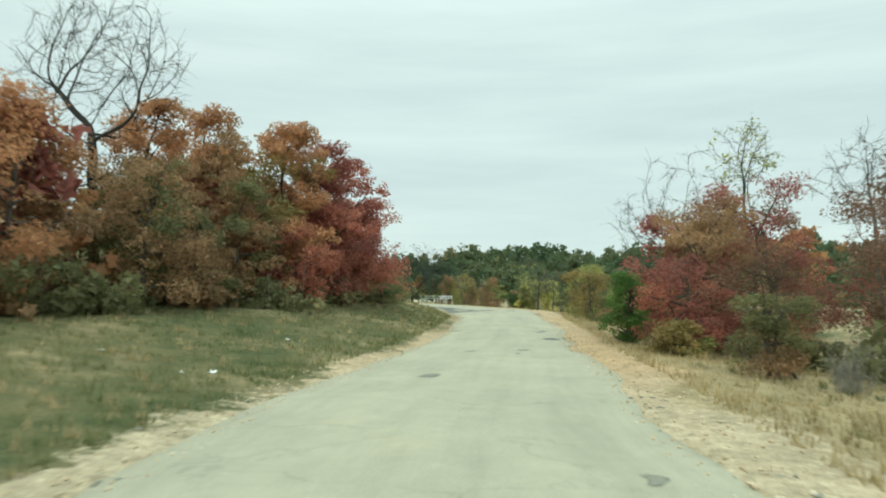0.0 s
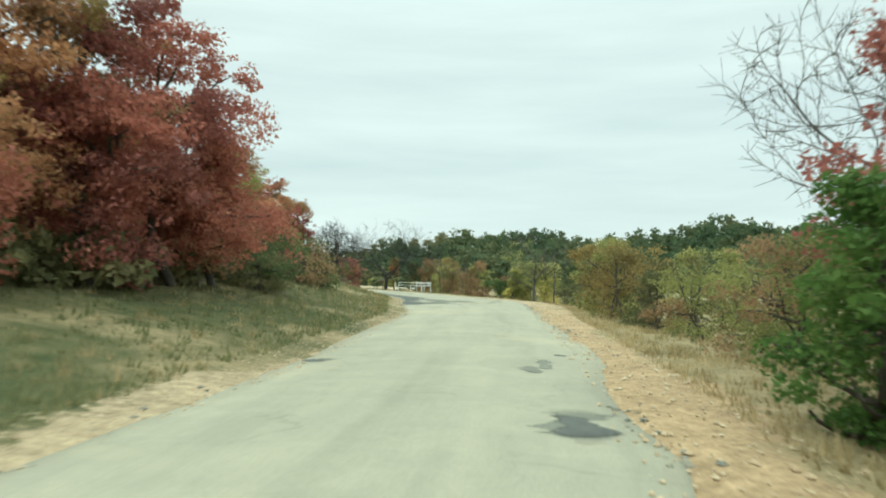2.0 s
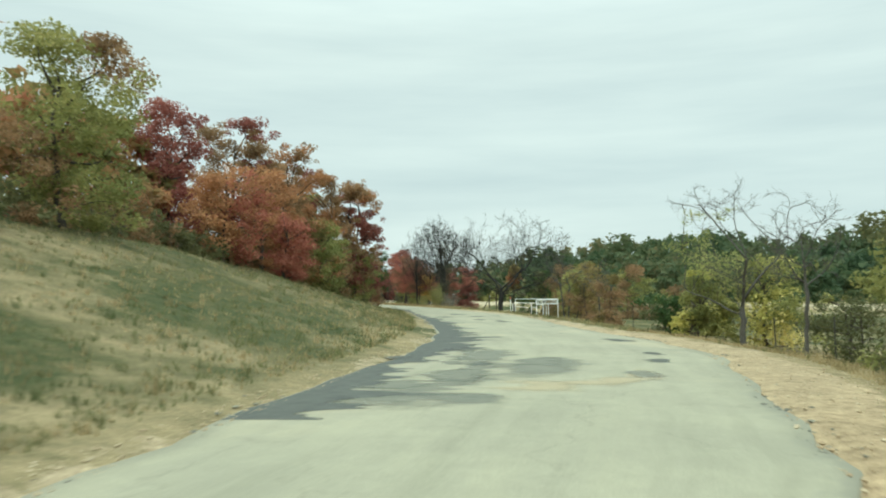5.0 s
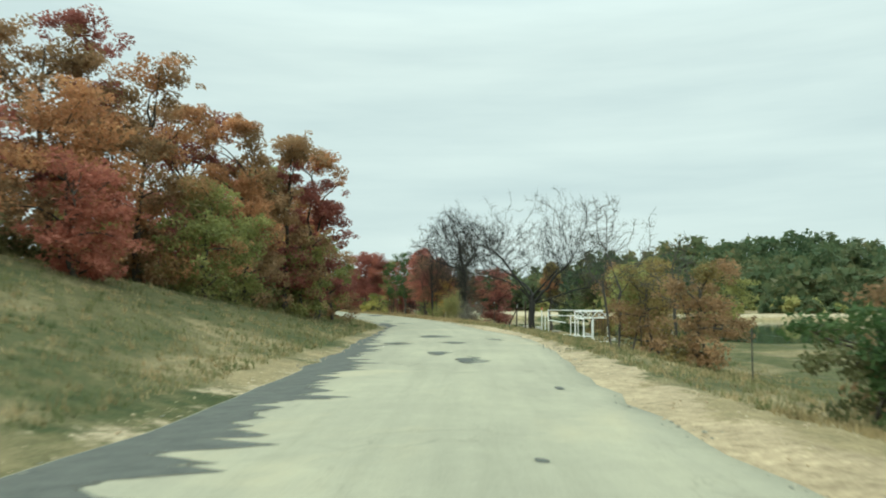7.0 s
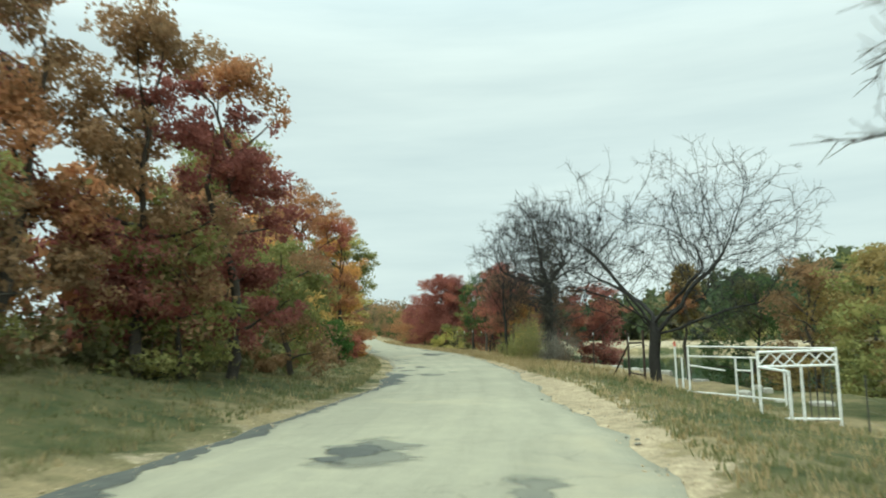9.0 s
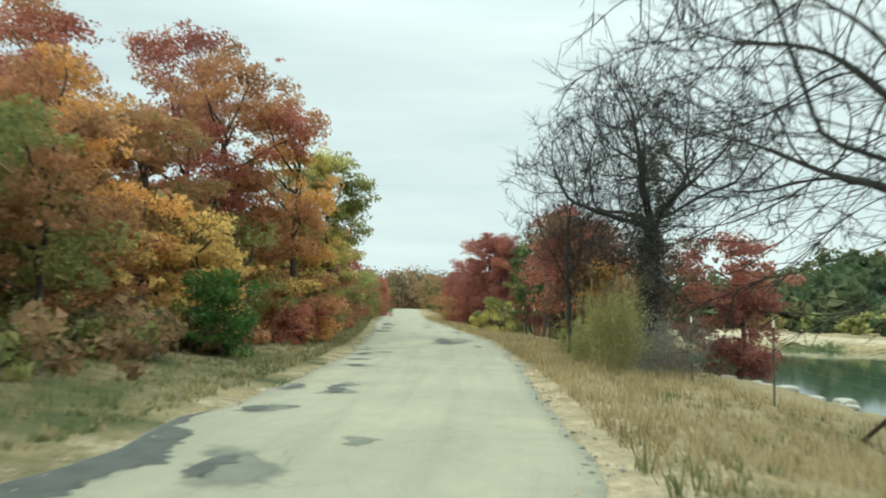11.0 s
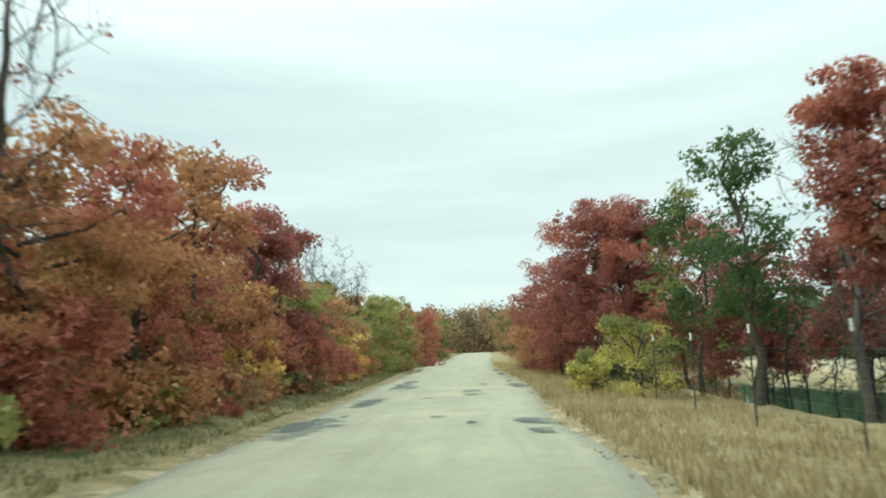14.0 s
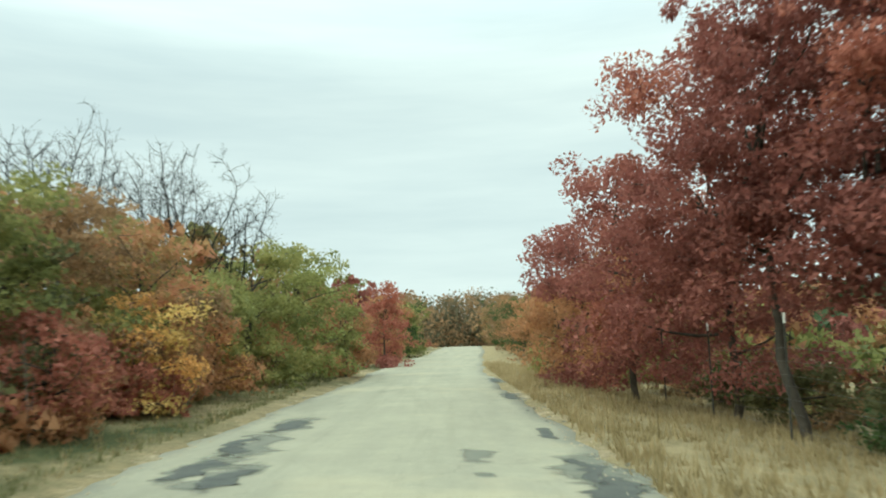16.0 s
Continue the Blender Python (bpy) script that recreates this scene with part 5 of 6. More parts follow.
# low red and brown shrubs close along the straight road
for tone, x, y, top, r in (("crimson", -33.6, 136.0, 1.7, 1.1), ("rust", -34.6, 138.2, 1.9, 1.2), ("rust", -36.2, 140.2, 1.9, 1.2), ("rust", -37.4, 142.6, 1.9, 1.2), ("crimson", -39.0, 144.4, 2.0, 1.2), ("rust", -46.6, 153.2, 2.3, 1.5),
                           ("crimson", -48.6, 156.0, 2.0, 1.3), ("rust", -52.0, 160.6, 2.4, 1.5), ("crimson", -60.8, 172.2, 2.5, 1.5), ("rust", -63.6, 175.6, 2.3, 1.4), ("orange", -66.4, 179.0, 2.4, 1.4)):
    wood([(tone, x, y, top, r, 0.0, "umber", 0.35)], "leaning over the road's edge", "straight road wood")

# ---- grass ----
GRASS = leafy("dry_grass_blades", [(0.06, 0.082, 0.034), (0.115, 0.138, 0.056), (0.19, 0.19, 0.085), (0.28, 0.255, 0.135)], 0.25, 0.9)
g = np.random.default_rng(21)
n = 46000
ss, right = g.uniform(20, 250, n), g.random(n) < 0.45
hs = np.interp(ss, sm, half_s)
dd = np.where(right, np.interp(np.interp(ss, sm, mid_y), [-30, 40, 74, 86, 100, 112, 119, 135, 300], [1.3, 1.2, 2.4, 1.0, 0.6, 1.4, 0.6, 0.35, 0.3]) + 6.5 * g.random(n) ** 1.4, 0.75 + 13 * g.random(n) ** 1.7)
side = np.where(right, hs + dd, -hs - dd)
tx, ty, _ = at_road(ss, side)
tz = ground_z(tx, ty)
ok = tz > WATER + 0.1
tx, ty, tz = tx[ok], ty[ok], tz[ok]
n = len(tx)
bl = 5
px, py, pz = (np.repeat(a, bl) for a in (tx, ty, tz))
a = g.uniform(0, 6.28, n * bl)
hgt = np.repeat(g.uniform(0.03, 0.11, n) * np.where(right[ok] & (ty > 119), 2.4, 1.3) * (1 + 1.2 * (g.random(n) < 0.06)), bl) * g.uniform(0.6, 1.2, n * bl)
lean = g.uniform(0.2, 0.8, n * bl) * hgt
ox, oy = g.normal(0, 0.07, n * bl), g.normal(0, 0.07, n * bl)
wd = 0.011 + 0.01 * g.random(n * bl)
b0 = np.stack([px + ox - np.sin(a) * wd, py + oy + np.cos(a) * wd, pz - 0.02], -1)
b1 = np.stack([px + ox + np.sin(a) * wd, py + oy - np.cos(a) * wd, pz - 0.02], -1)
tp = np.stack([px + ox + np.cos(a) * lean, py + oy + np.sin(a) * lean, pz + hgt], -1)
gv = np.stack([b0, b1, tp], 1)
tan = np.repeat((right[ok] & ((ty < 82) | (ty > 121) | (g.random(n) < 0.25))) | (g.random(n) < np.interp(ty, [20, 50, 62, 95, 115], [0.06, 0.15, 0.45, 0.3, 0.25])), bl)
STRAW = leafy("pale_straw_blades", [(0.14, 0.115, 0.055), (0.27, 0.212, 0.105), (0.40, 0.31, 0.165), (0.50, 0.40, 0.235)], 0.4, 0.9)
for sel, mat, label in ((~tan, GRASS, "short dull olive roadside grass"), (tan, STRAW, "dry straw-coloured roadside grass")):
    v3 = gv[sel].reshape(-1, 3)
    tagged(new("grass", mesh_of("grass", v3, np.arange(len(v3)).reshape(-1, 3), mat)), label, "grass", kind="stuff")


# tufts standing in the grass of the bank and the verges
g = np.random.default_rng(25)
n = 3000
ss = g.uniform(s_of(1, 5), s_of(-30, 145), n)
right = g.random(n) < 0.3
hs = np.interp(ss, sm, half_s)
dd = np.where(right, 2.2 + 5 * g.random(n), 0.9 + 12 * g.random(n) ** 1.3)
tx, ty, _ = at_road(ss, np.where(right, hs + dd, -hs - dd))
tz = ground_z(tx, ty)
bl = 16
px, py, pz = (np.repeat(q, bl) for q in (tx, ty, tz))
a = g.uniform(0, 6.28, n * bl)
hgt = np.repeat(g.uniform(0.1, 0.28, n), bl) * g.uniform(0.5, 1.1, n * bl)
lean = g.uniform(0.1, 0.75, n * bl) * hgt
ox, oy = g.normal(0, 0.06, n * bl), g.normal(0, 0.06, n * bl)
wd = 0.006 + 0.006 * g.random(n * bl)
tuft = np.stack([np.stack([px + ox - np.sin(a) * wd, py + oy + np.cos(a) * wd, pz - 0.02], -1), np.stack([px + ox + np.sin(a) * wd, py + oy - np.cos(a) * wd, pz - 0.02], -1),
                 np.stack([px + ox + np.cos(a) * lean, py + oy + np.sin(a) * lean, pz + hgt], -1)], 1)
dull = np.repeat(g.random(n) < 0.5, bl)
for sel, mat, label in ((dull, GRASS, "dull olive grass tufts on the slope"), (~dull, STRAW, "dry straw-coloured grass tufts on the slope")):
    v3 = tuft[sel].reshape(-1, 3)
    tagged(new("grass_tuft", mesh_of("grass_tuft", v3, np.arange(len(v3)).reshape(-1, 3), mat)), label, "grass", kind="stuff")


# ---- tar patches: x, y, length along the road, width across ----
FADED = worn_film("faded_grey_tar", (0.135, 0.138, 0.11), (0.225, 0.218, 0.165), 2.2, 0.85, 0.8, 0.4, 1.6)
SANDY = worn_film("sand_washed_on_road", (0.37, 0.31, 0.2), (0.44, 0.37, 0.24), 3, 0.95, 0.7, 0.5, 1.5)


def spots(rows, k, material=None):
    for i, (x, y, length, width) in enumerate(rows):
        at, side = s_of(x, y), float(road_coords(x, y)[0][0])
        tar_patch(at, side, length, width, k + i, material)
        if material is None and width > 0.5:
            # the older, paler seal that shows round a fresh patch
            tar_patch(at + 0.1 * length, side + 0.08 * width, 1.5 * length, 1.45 * width, k + i + 900, FADED)


spots([(3.2, 61.8, 1.8, 2.0), (4.4, 62.4, 1.6, 2.0), (5.0, 63.8, 2.0, 1.1)], 460, SANDY)
spots([(0.8, 66.8, 1.5, 1.4), (1.0, 65.4, 1.0, 1.3), (0.6, 68.5, 0.6, 0.9), (2.1, 65.3, 0.5, 1.4), (1.2, 63.7, 1.1, 0.9), (1.5, 64.5, 1.0, 1.1), (1.3, 65.6, 0.9, 1.2), (0.3, 68.9, 0.9, 0.9), (1.8, 62.6, 0.7, 1.0), 
       (5.0, 63.6, 1.5, 1.1), (-4.1, 99.0, 1.9, 1.1), (-1.9, 88.4, 0.7, 0.3), (-15.4, 119.4, 0.7, 1.0), (-30.2, 146.1, 5.6, 1.8), (-28.4, 141.1, 1.9, 1.3), (-26.6, 141.3, 1.8, 0.5), (-41.5, 153.8, 6.1, 1.5), (-46.9, 167.3, 3.0, 1.2), (-40.5, 157.1, 0.9, 0.9),
       (-45.6, 165.6, 2.2, 1.1), (-45.7, 163.1, 0.9, 0.9), (-50.5, 172.9, 1.6, 1.0), (-49.5, 171.7, 0.4, 0.5), (0.7, 13.9, 0.8, 0.6), (1.4, 19.9, 0.45, 0.5), (2.9, 20.2, 0.55, 0.5), (2.7, 18.9, 0.35, 0.5), (4.4, 30.4, 1.6, 0.6), (4.2, 29.6, 1.0, 0.5), (2.95, 6.0, 0.5, 0.35),
       (1.5, 61.2, 5.0, 3.2), (2.9, 64.8, 4.5, 2.4), (1.2, 67.4, 4.0, 2.0), (1.6, 63.2, 2.6, 2.2), (2.6, 66.2, 2.4, 1.6), (0.9, 61.6, 1.6, 1.6), (2.2, 60.0, 1.4, 1.8)], 540, FADED)
spots([(4.1, 25.0, 1.2, 0.8), (4.8, 32.0, 0.25, 0.4), (0.8, 30.8, 0.4, 0.6), (-0.9, 67.1, 0.8, 0.8), (0.0, 65.9, 0.6, 0.7), (0.2, 69.2, 0.7, 1.0), (1.5, 65.3, 0.6, 0.8), (4.2, 74.2, 1.3, 1.2), (5.2, 68.6, 0.7, 0.7), (5.3, 66.8, 0.8, 0.7),
       (-2.0, 88.3, 2.0, 0.7), (-3.5, 90.3, 1.2, 0.6), (2.1, 77.4, 0.25, 0.35), (1.1, 83.6, 0.5, 0.3), (-6.7, 94.7, 1.2, 1.2), (-3.8, 90.6, 0.7, 0.7), (-7.3, 100.2, 2.0, 1.3), (-4.9, 95.8, 1.2, 1.2), (-2.4, 88.8, 0.8, 0.4)], 330)
spots([(-15.8, 117.0, 1.3, 1.1), (-19.5, 123.3, 1.8, 0.8), (-20.4, 122.8, 1.0, 0.6), (-18.5, 120.1, 0.8, 1.0), (-18.2, 120.7, 0.3, 0.4), (-22.9, 128.0, 0.8, 1.0), (-26.1, 132.2, 1.2, 0.8), (-26.2, 133.7, 0.6, 0.7), (-27.7, 134.3, 0.7, 0.6), (-24.4, 130.0, 0.5, 0.9),
       (-28.7, 135.9, 0.7, 0.5), (-26.3, 140.9, 1.2, 0.3), (-29.7, 143.5, 6.0, 1.3), (-29.2, 142.6, 2.6, 1.5), (-38.8, 156.7, 0.9, 0.5), (-37.9, 157.6, 1.3, 0.8), (-36.8, 156.1, 1.0, 0.6), (-42.1, 154.2, 2.8, 1.6), (-43.0, 156.3, 0.9, 0.5), (-41.4, 154.6, 0.4, 0.5),
       (-46.7, 160.9, 2.6, 1.1), (-54.5, 171.2, 2.6, 1.2), (-45.5, 159.4, 1.2, 0.9), (-47.8, 171.9, 2.6, 0.9), (-53.1, 169.2, 2.0, 1.0), (-52.1, 169.1, 1.7, 1.0), (-56.3, 174.0, 2.2, 1.1), (-48.4, 172.6, 2.2, 0.8),
       (-50.9, 175.8, 2.0, 0.5), (-56.3, 182.8, 2.2, 0.7), (-61.4, 189.5, 3.0, 0.7)], 500)


def edge_strip(v0, v1, wide_v, wide):
    """Fresh tar laid along the road's left edge, ragged on its inner side."""
    g = np.random.default_rng(71)
    keep = np.where((mid_y > v0) & (mid_y < v1))[0]
    ss = np.arange(sm[keep[0]], sm[keep[-1]], 0.05)
    w = np.interp(np.interp(ss, sm, mid_y), wide_v, wide)
    for metres, amp in ((2.2, 0.12), (0.8, 0.2), (0.3, 0.24), (0.12, 0.12)):
        p = g.normal(0, 1, int(len(ss) * 0.05 / metres) + 4)
        w = w * (1 + amp * np.interp(np.arange(len(ss)) * 0.05 / metres, np.arange(len(p)), p))
    outer = -np.interp(ss, sm, edge_l) + 0.03
    vs = []
    for f in (0, 0.5, 1):
        x, y, z = at_road(ss, outer + np.clip(w, 0.02, None) * f)
        vs.append(np.stack([x, y, z + 0.005], -1))
    n = len(ss)
    i = np.arange(n - 1)
    fs = np.vstack([np.stack([j * n + i + 1, j * n + i, (j + 1) * n + i, (j + 1) * n + i + 1], -1) for j in (0, 1)])
    me = mesh_of("tar_strip", np.vstack(vs), fs, TAR)
    worn(me, np.repeat([1.0, 1.0, 0.3], n))
    child("tar_strip", me, road, "fresh dark tar along the road's edge")


edge_strip(58, 121, [58, 61.4, 63, 65.3, 66.5, 70, 73, 76, 79, 82, 84, 88, 91, 93, 99, 104, 108, 112, 113, 114.6, 116, 117.6, 119, 121],
           [1.0, 1.4, 1.5, 0.5, 0.5, 1.35, 2.0, 1.9, 1.15, 1.25, 1.1, 1.15, 1.0, 0.75, 0.65, 0.3, 0.2, 0.3, 0.65, 0.9, 0.9, 0.85, 0.6, 0.02])

# ---- loose stones and clods on the verges ----
GRAVEL = leafy("loose_verge_stones", [(0.27, 0.19, 0.11), (0.38, 0.29, 0.18), (0.46, 0.38, 0.255), (0.54, 0.47, 0.35)], 0.8, 0.95, False)
g = np.random.default_rng(31)
n = 9500
ss = np.where(g.random(n) < 0.5, g.uniform(20, 95, n), g.uniform(20, 225, n))
vv = np.interp(ss, sm, mid_y)
right = g.random(n) < 0.62
hs = np.interp(ss, sm, half_s)
wide = np.where(right, np.interp(vv, [-30, 12, 40, 60, 74, 84, 96, 108, 120, 135, 300], [1.4, 1.5, 1.3, 2.0, 2.6, 1.0, 0.6, 1.2, 0.8, 0.3, 0.25]), np.interp(vv, [0, 40, 60], [0.8, 0.6, 0.35]))
dd = -0.25 + (wide + 0.3) * g.random(n)
tx, ty, _ = at_road(ss, np.where(right, hs + dd, -hs - dd))
tz = np.where(dd < 0.1, at_road(ss, np.where(right, hs + dd, -hs - dd))[2], ground_z(tx, ty))
rad = 0.01 + np.where(right & (vv < 60), 0.03, 0.02) * g.random(n) ** 3
octa = np.array([(1, 0, 0), (0, 1, 0), (-1, 0, 0), (0, -1, 0), (0, 0, 0.7), (0, 0, -0.7)], float)
faces = np.array([(0, 1, 4), (1, 2, 4), (2, 3, 4), (3, 0, 4), (1, 0, 5), (2, 1, 5), (3, 2, 5), (0, 3, 5)])
sv = octa[None] * (rad[:, None] * g.uniform(0.7, 1.4, (n, 6)))[:, :, None]
turn = g.uniform(0, 6.28, n)
cs, sn = np.cos(turn)[:, None], np.sin(turn)[:, None]
sv = np.stack([sv[:, :, 0] * cs - sv[:, :, 1] * sn + tx[:, None], sv[:, :, 0] * sn + sv[:, :, 1] * cs + ty[:, None], sv[:, :, 2] + (tz + rad * 0.3)[:, None]], -1)
sf = (faces[None] + (np.arange(n) * 6)[:, None, None]).reshape(-1, 3)
tagged(new("gravel", mesh_of("gravel", sv.reshape(-1, 3), sf, GRAVEL)), "loose pale stones and clods along the verges", "gravel", kind="stuff")


# broken crumbs of asphalt along the road's edges
g = np.random.default_rng(37)
n = 3400
ss = g.uniform(20, 230, n)
right = g.random(n) < 0.72
hs = np.where(right, np.interp(ss, sm, edge_r), np.interp(ss, sm, edge_l))
clump = np.sin(ss * 0.9) + np.sin(ss * 0.37 + 2) + np.sin(ss * 2.3) > 0.2
dd = g.normal(0.06, 0.16, n)
side = np.where(right, hs + dd, -hs - dd)
ok = clump & (dd > -0.2)
ss, side, dd = ss[ok], side[ok], dd[ok]
n = len(ss)
tx, ty, tz = at_road(ss, side)
tz = np.where(dd > 0.03, ground_z(tx, ty), tz)
rad = 0.014 + 0.045 * g.random(n) ** 2.5
sv = octa[None] * np.array([1, 1, 0.5]) * (rad[:, None] * g.uniform(0.6, 1.5, (n, 6)))[:, :, None]
turn = g.uniform(0, 6.28, n)
cs, sn = np.cos(turn)[:, None], np.sin(turn)[:, None]
sv = np.stack([sv[:, :, 0] * cs - sv[:, :, 1] * sn + tx[:, None], sv[:, :, 0] * sn + sv[:, :, 1] * cs + ty[:, None], sv[:, :, 2] + (tz + rad * 0.15)[:, None]], -1)
sf = (faces[None] + (np.arange(n) * 6)[:, None, None]).reshape(-1, 3)
CRUMB = leafy("broken_asphalt", [(0.06, 0.06, 0.05), (0.11, 0.11, 0.09), (0.17, 0.165, 0.13), (0.26, 0.245, 0.18)], 1.2, 0.95, False)
tagged(new("asphalt_crumbs", mesh_of("asphalt_crumbs", sv.reshape(-1, 3), sf, CRUMB)), "dark broken asphalt crumbs along the road's edge", "rubble", kind="stuff")


# ---- fence ----
def fence(points, gaps, label, heights, white_top=True):
    root = tagged(new("wire_fence"), label, "fence", "field fence")
    pts = []
    for a, c, gap in zip(points, points[1:], gaps):
        n = max(1, round(math.dist(a, c) / gap))
        pts += [(a[0] + (c[0] - a[0]) * i / n, a[1] + (c[1] - a[1]) * i / n) for i in range(n)]
    pts.append(points[-1])
    g = np.random.default_rng(3)
    z = ground_z(np.array([p[0] for p in pts]), np.array([p[1] for p in pts]))
    tops = []
    for (x, y), zz, height in zip(pts, z, np.linspace(heights[0], heights[1], len(pts))):
        lean = g.normal(0, 0.03, 2)
        top = (x + lean[0], y + lean[1], zz + height)
        neck = 1 - 0.2 / height
        v, f = tube([(x, y, zz - 0.3), (x + lean[0] * neck, y + lean[1] * neck, zz + height * neck + 0.02)], [0.022, 0.02], 6)
        post = child("post", mesh_of("post", v, f, DARK_STEEL), root)
        v, f = tube([(x + lean[0] * neck, y + lean[1] * neck, zz + height * neck), top], [0.024, 0.024], 6)
        child("tip", mesh_of("tip", v, f, WHITE_PIPE if white_top else DARK_STEEL), post, "white painted tip" if white_top else "")
        tops.append(top)
    for hgt in (0.25, 0.5, 0.75, 1.0, 1.2) + ((1.45, 1.7) if white_top else ()):
        line = []
        for a, c, za, zc in zip(pts, pts[1:], z, z[1:]):
            line += [(a[0], a[1], za + hgt), ((a[0] + c[0]) / 2, (a[1] + c[1]) / 2, (za + zc) / 2 + hgt - 0.03)]
        line.append((pts[-1][0], pts[-1][1], z[-1] + hgt))
        v, f = tube(line, [0.0025] * len(line), 3)
        child("wire", mesh_of("wire", v, f, WIRE), root)
    return root


fence([(-9.7, 125.6), (-16.1, 136.4), (-25.5, 148.6), (-39.3, 167.5), (-55, 189)], (6.3, 4.6, 4.7, 4.5), "tall wire fence on dark steel posts with white tips", (1.95, 2.45))
fence([(11.5, 62), (9.6, 78), (7.8, 84), (4.7, 90.1), (1.5, 98), (-0.8, 111)], (5.0,) * 5, "wire fence on thin dark steel posts", (1.3, 1.3), False)


def pipe_part(name, a, c, r, parent, material, label=""):
    v, f = tube([a, c], [r, r], 8)
    n = len(v)
    return child(name, mesh_of(name, v, f, material, True), parent, label)


# corner brace of rusty pipe at the fence's end
brace = tagged(new("corner_brace"), "rusty dark pipe corner brace at the fence end", "fence brace")
bz = float(ground_z(-9.2, 124.9)[0])
B1, B2, B3 = (-9.7, 125.6), (-8.7, 124.2), (-11.1, 127.9)
pipe_part("post", (*B1, bz - 0.3), (*B1, bz + 2.1), 0.055, brace, RUST_PIPE)
pipe_part("post", (*B2, bz - 0.3), (*B2, bz + 2.2), 0.055, brace, RUST_PIPE)
pipe_part("rail", (*B1, bz + 1.62), (*B2, bz + 1.66), 0.04, brace, RUST_PIPE)
pipe_part("rail", (*B1, bz + 0.3), (*B2, bz + 0.26), 0.035, brace, RUST_PIPE)
pipe_part("strut", (*B1, bz + 1.55), (*B3, bz - 0.1), 0.04, brace, RUST_PIPE)

# white pipe gateway beside the road: a long panel and a shorter one with a lattice top
pen = tagged(new("pipe_pen"), "white painted pipe pen with a lattice top rail", "livestock pen")
PA, PE, PC, PN, PF = (Vector((x, y, 0)) for x, y in ((-6.5, 119.4), (-2.76, 116.1), (-1.35, 112.2), (-3.1, 111.9), (-2.3, 109.7)))
PB = PA + (PE - PA) * 0.14
pz = float(ground_z(-3.2, 114.5)[0]) - 0.02
HI = 1.72


def panel_at(a, c, u, h):
    p = a + (c - a) * u
    return (p.x, p.y, pz + h)


def pipes(kind, rows, r):
    for a, c, u0, h0, u1, h1 in rows:
        pipe_part(kind, panel_at(a, c, u0, h0), panel_at(a, c, u1, h1), r, pen, WHITE_PIPE)


# back panel, its loose rail and the long top rail to the front corner
pipes("post", [(PA, PE, 0, -0.35, 0, HI - 0.02), (PA, PE, 0.07, -0.35, 0.07, HI - 0.4), (PA, PE, 0.14, -0.35, 0.14, HI), (PA, PE, 0.6, -0.35, 0.6, HI - 0.36), (PA, PE, 0.74, -0.35, 0.74, HI - 0.36), (PA, PE, 1, -0.35, 1, 1.1)], 0.034)
pipes("rail", [(PA, PE, 0.07, 0.14, 1.0, 0.14), (PA, PE, 0.14, HI - 0.36, 0.8, HI - 0.36), (PA, PE, 0.14, 1.05, 0.5, 0.92), (PA, PE, 0.6, 0.95, 0.74, 0.95), (PB, PC, 0, HI - 0.02, 1, HI + 0.04)], 0.028)
# front frame with the lattice head
pipes("post", [(PN, PC, 0, -0.35, 0, HI), (PN, PC, 0.55, -0.35, 0.55, HI - 0.36), (PN, PC, 1, -0.4, 1, HI + 0.08)], 0.036)
pipes("post", [(PF, PN, 0, -0.35, 0, HI - 0.36)], 0.036)
pipes("rail", [(PN, PC, 0, HI - 0.02, 1, HI), (PN, PC, 0, HI - 0.38, 1, HI - 0.36), (PN, PC, 0, 0.06, 1, 0.06), (PF, PN, 0, 0.05, 1, 0.06), (PF, PN, 0, HI - 0.38, 1, HI - 0.38), (PF, PC, 0, 0.04, 0.3, 0.03)], 0.034)
tip = panel_at(PA, PE, 0, HI - 0.02)
pipe_part("tip", tip, (tip[0], tip[1], tip[2] + 0.17), 0.048, pen, RED_TIP, "faded red post tip")
for i in range(6):
    a, c = i / 6, (i + 1) / 6
    pipe_part("lattice_bar", panel_at(PN, PC, a, HI - 0.36), panel_at(PN, PC, c, HI - 0.04), 0.018, pen, WHITE_PIPE)
    if i not in (0, 3):
        pipe_part("lattice_bar", panel_at(PN, PC, c, HI - 0.36), panel_at(PN, PC, a, HI - 0.04), 0.018, pen, WHITE_PIPE)
for i in range(4):
    pipe_part("bar", panel_at(PN, PC, 0.64 + i * 0.09, 0.08), panel_at(PN, PC, 0.64 + i * 0.09, HI - 0.4), 0.016, pen, DARK_STEEL, "thin dark bar")

marker = tagged(new("marker_post"), "pair of short white posts with a loose rail", "marker post")
mz = float(ground_z(1.6, 111.5)[0])
pipe_part("post", (1.0, 112.0, mz - 0.2), (1.0, 112.0, mz + 0.95), 0.035, marker, WHITE_PIPE)
pipe_part("post", (2.1, 111.2, mz - 0.2), (2.1, 111.2, mz + 1.0), 0.035, marker, WHITE_PIPE)
pipe_part("rail", (1.0, 112.0, mz + 0.8), (2.1, 111.2, mz + 0.62), 0.025, marker, WHITE_PIPE)


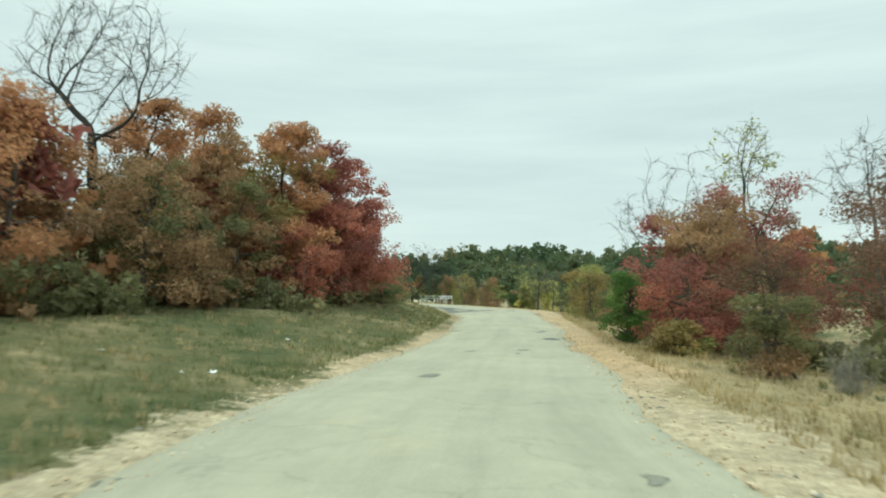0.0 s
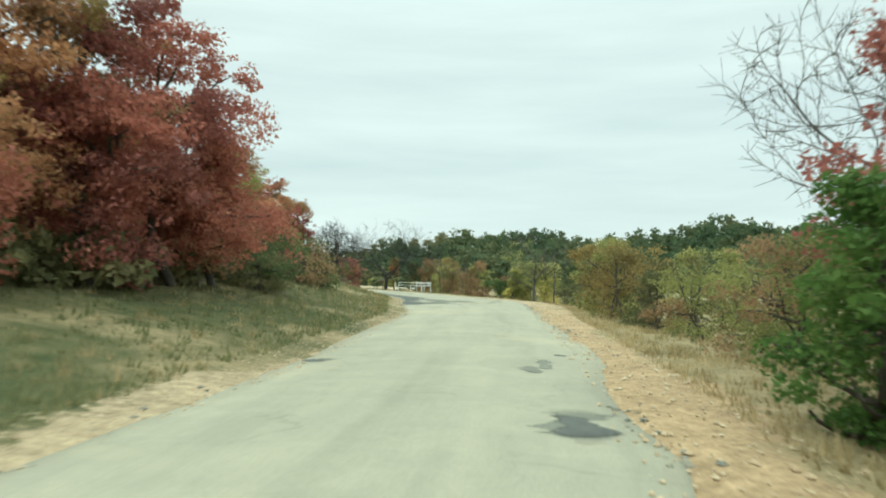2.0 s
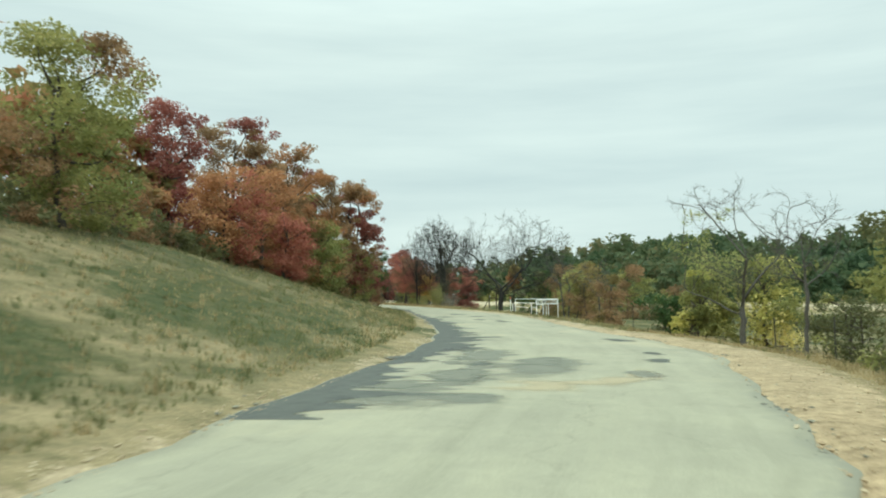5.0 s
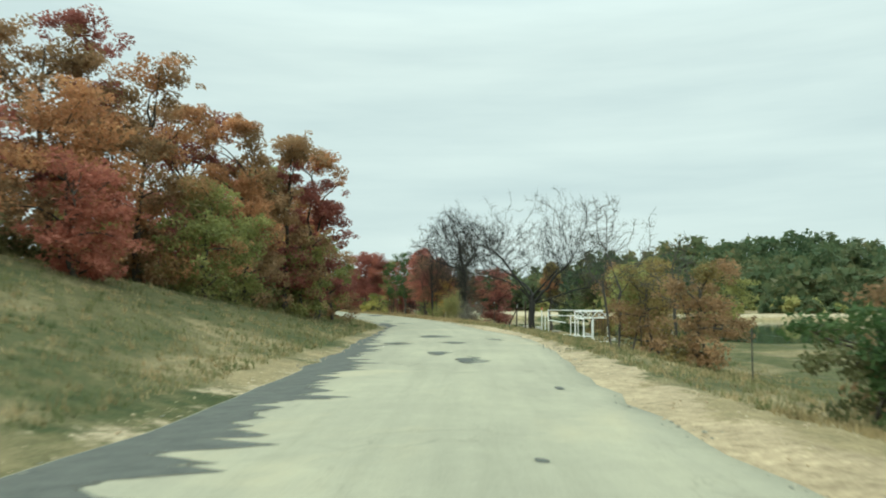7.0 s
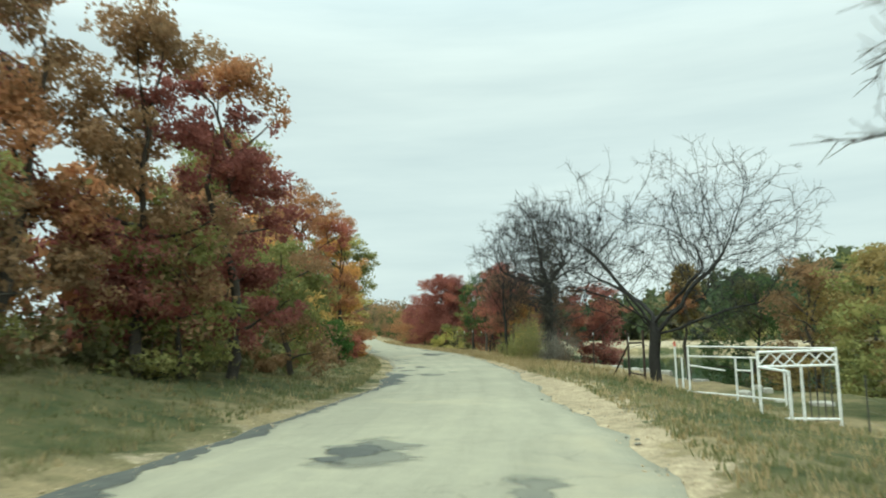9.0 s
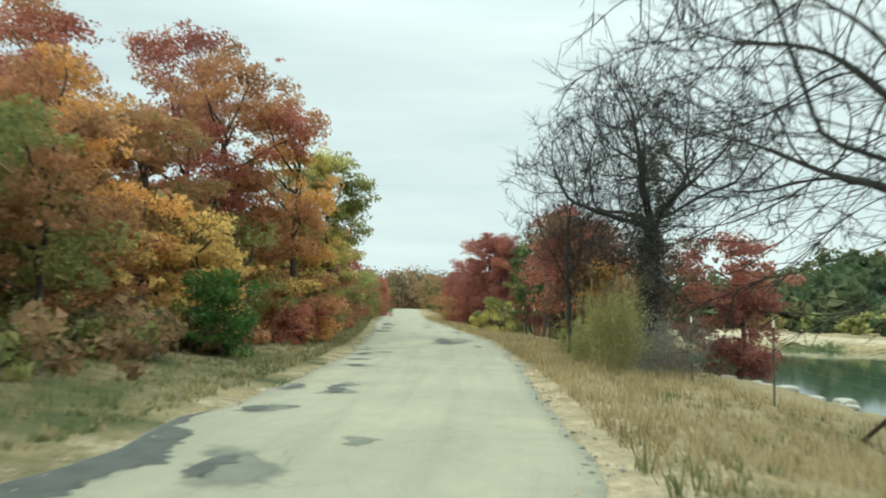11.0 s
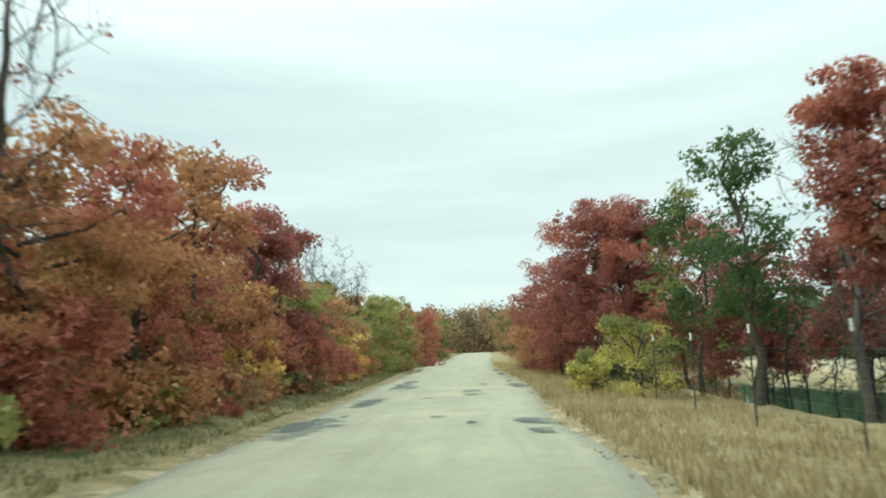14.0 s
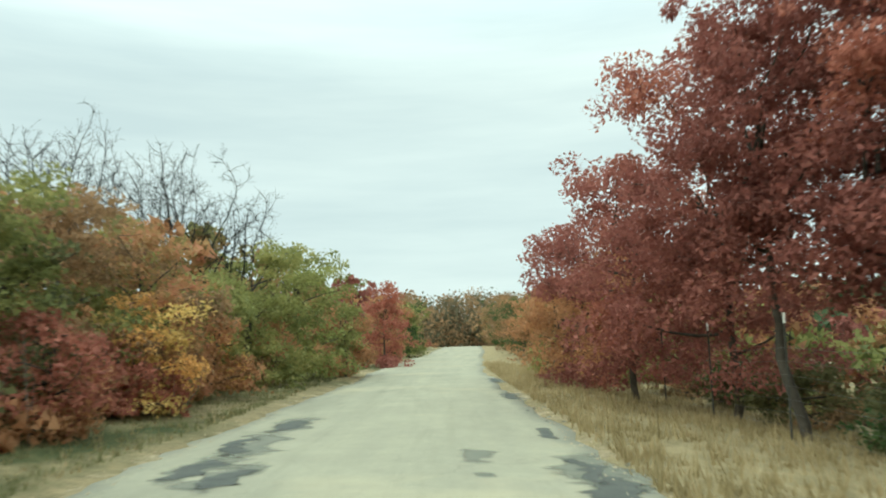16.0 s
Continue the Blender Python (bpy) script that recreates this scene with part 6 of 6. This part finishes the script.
# ---- the nest in the bare tree, stones at the water, litter ----
g = np.random.default_rng(9)
pieces = []
for i in range(140):
    d = g.normal(0, 1, 3)
    d /= np.linalg.norm(d)
    c = d * g.uniform(0.04, 0.13) * np.array([1, 1, 0.75])
    t = np.cross(d, g.normal(0, 1, 3))
    t /= np.linalg.norm(t)
    pieces.append(tube([c - t * 0.1, c + d * 0.02, c + t * 0.1], [0.009, 0.011, 0.008], 3))
v, f = joined(pieces)
nest = tagged(new("nest", mesh_of("nest", v, f, BARE_BARK)), "dark ball of twigs in the bare tree", "nest")
held = NODES["large leafless tree with wide boughs and a dark nest"] + np.array([-8.3, 124.4, float(ground_z(-8.3, 124.4)[0]) - 0.2])
nest.scale = (0.85,) * 3
nest.location = held[np.argmin(((held - np.array([-10.3, 124.4, 8.2])) ** 2).sum(1))]


def stone(x, y, size, seed, label="pale limestone block at the pond's edge"):
    g = np.random.default_rng(seed)
    bm = bmesh.new()
    bmesh.ops.create_icosphere(bm, subdivisions=2, radius=1)
    sc = size * g.uniform(0.7, 1.3, 3) * np.array([1.2, 0.9, 0.55])
    for vert in bm.verts:
        w = 1 + 0.22 * noise.noise(vert.co * 1.3 + Vector((seed, 0, 0))) + 0.08 * noise.noise(vert.co * 4)
        vert.co = Vector((max(-0.75, min(0.75, vert.co.x * w)) * sc[0], max(-0.75, min(0.75, vert.co.y * w)) * sc[1], max(-0.7, min(0.7, vert.co.z * w)) * sc[2]))
    me = bpy.data.meshes.new("stone")
    bm.to_mesh(me)
    bm.free()
    me.materials.append(STONE)
    ob = tagged(new("stone", me), label, "stone", "pond edge stones")
    ob.matrix_basis = pose(x, y, float(ground_z(x, y)[0]) + sc[2] * 0.25, 0, 0, seed * 37)


for i in range(34):
    s = s_of(-10, 118) + i * 1.5 + rg.uniform(-0.5, 0.5)
    x, y = beyond(s, 9.0 + rg.uniform(-0.9, 0.8), True)
    stone(x, y, rg.uniform(0.15, 0.38), i)


def litter(x, y, size, seed):
    g = np.random.default_rng(seed)
    n = 5
    u, w = np.meshgrid(np.linspace(-1, 1, n), np.linspace(-1, 1, n))
    z = 0.35 * np.abs(g.normal(0, 1, (n, n)))
    top = np.stack([u * 1.3 + g.normal(0, 0.15, (n, n)), w + g.normal(0, 0.15, (n, n)), z], -1).reshape(-1, 3) * size
    i = np.arange(n * n).reshape(n, n)
    q = np.stack([i[:-1, :-1], i[:-1, 1:], i[1:, 1:], i[1:, :-1]], -1).reshape(-1, 4)
    both = np.vstack([top, top - np.array([0, 0, 0.006])])
    ob = tagged(new("litter", mesh_of("litter", both, np.vstack([q, q[:, ::-1] + n * n]), LITTER)), "crumpled white scrap lying in the grass", "litter", "roadside litter")
    ob.matrix_basis = pose(x, y, float(ground_z(x, y)[0]) + 0.02, 0, 0, seed * 50)


for i, (x, y) in enumerate([(-3.6, 12.5), (-5.2, 9.5), (-3.2, 13.0), (-28.6, 129.8), (-47.6, 170.3), (-44.9, 170.2), (-5.5, 13.5), (-6.9, 11.8), (-3.4, 19.3), (-54.5, 172.0)]):
    litter(x, y, 0.055, i + 1)
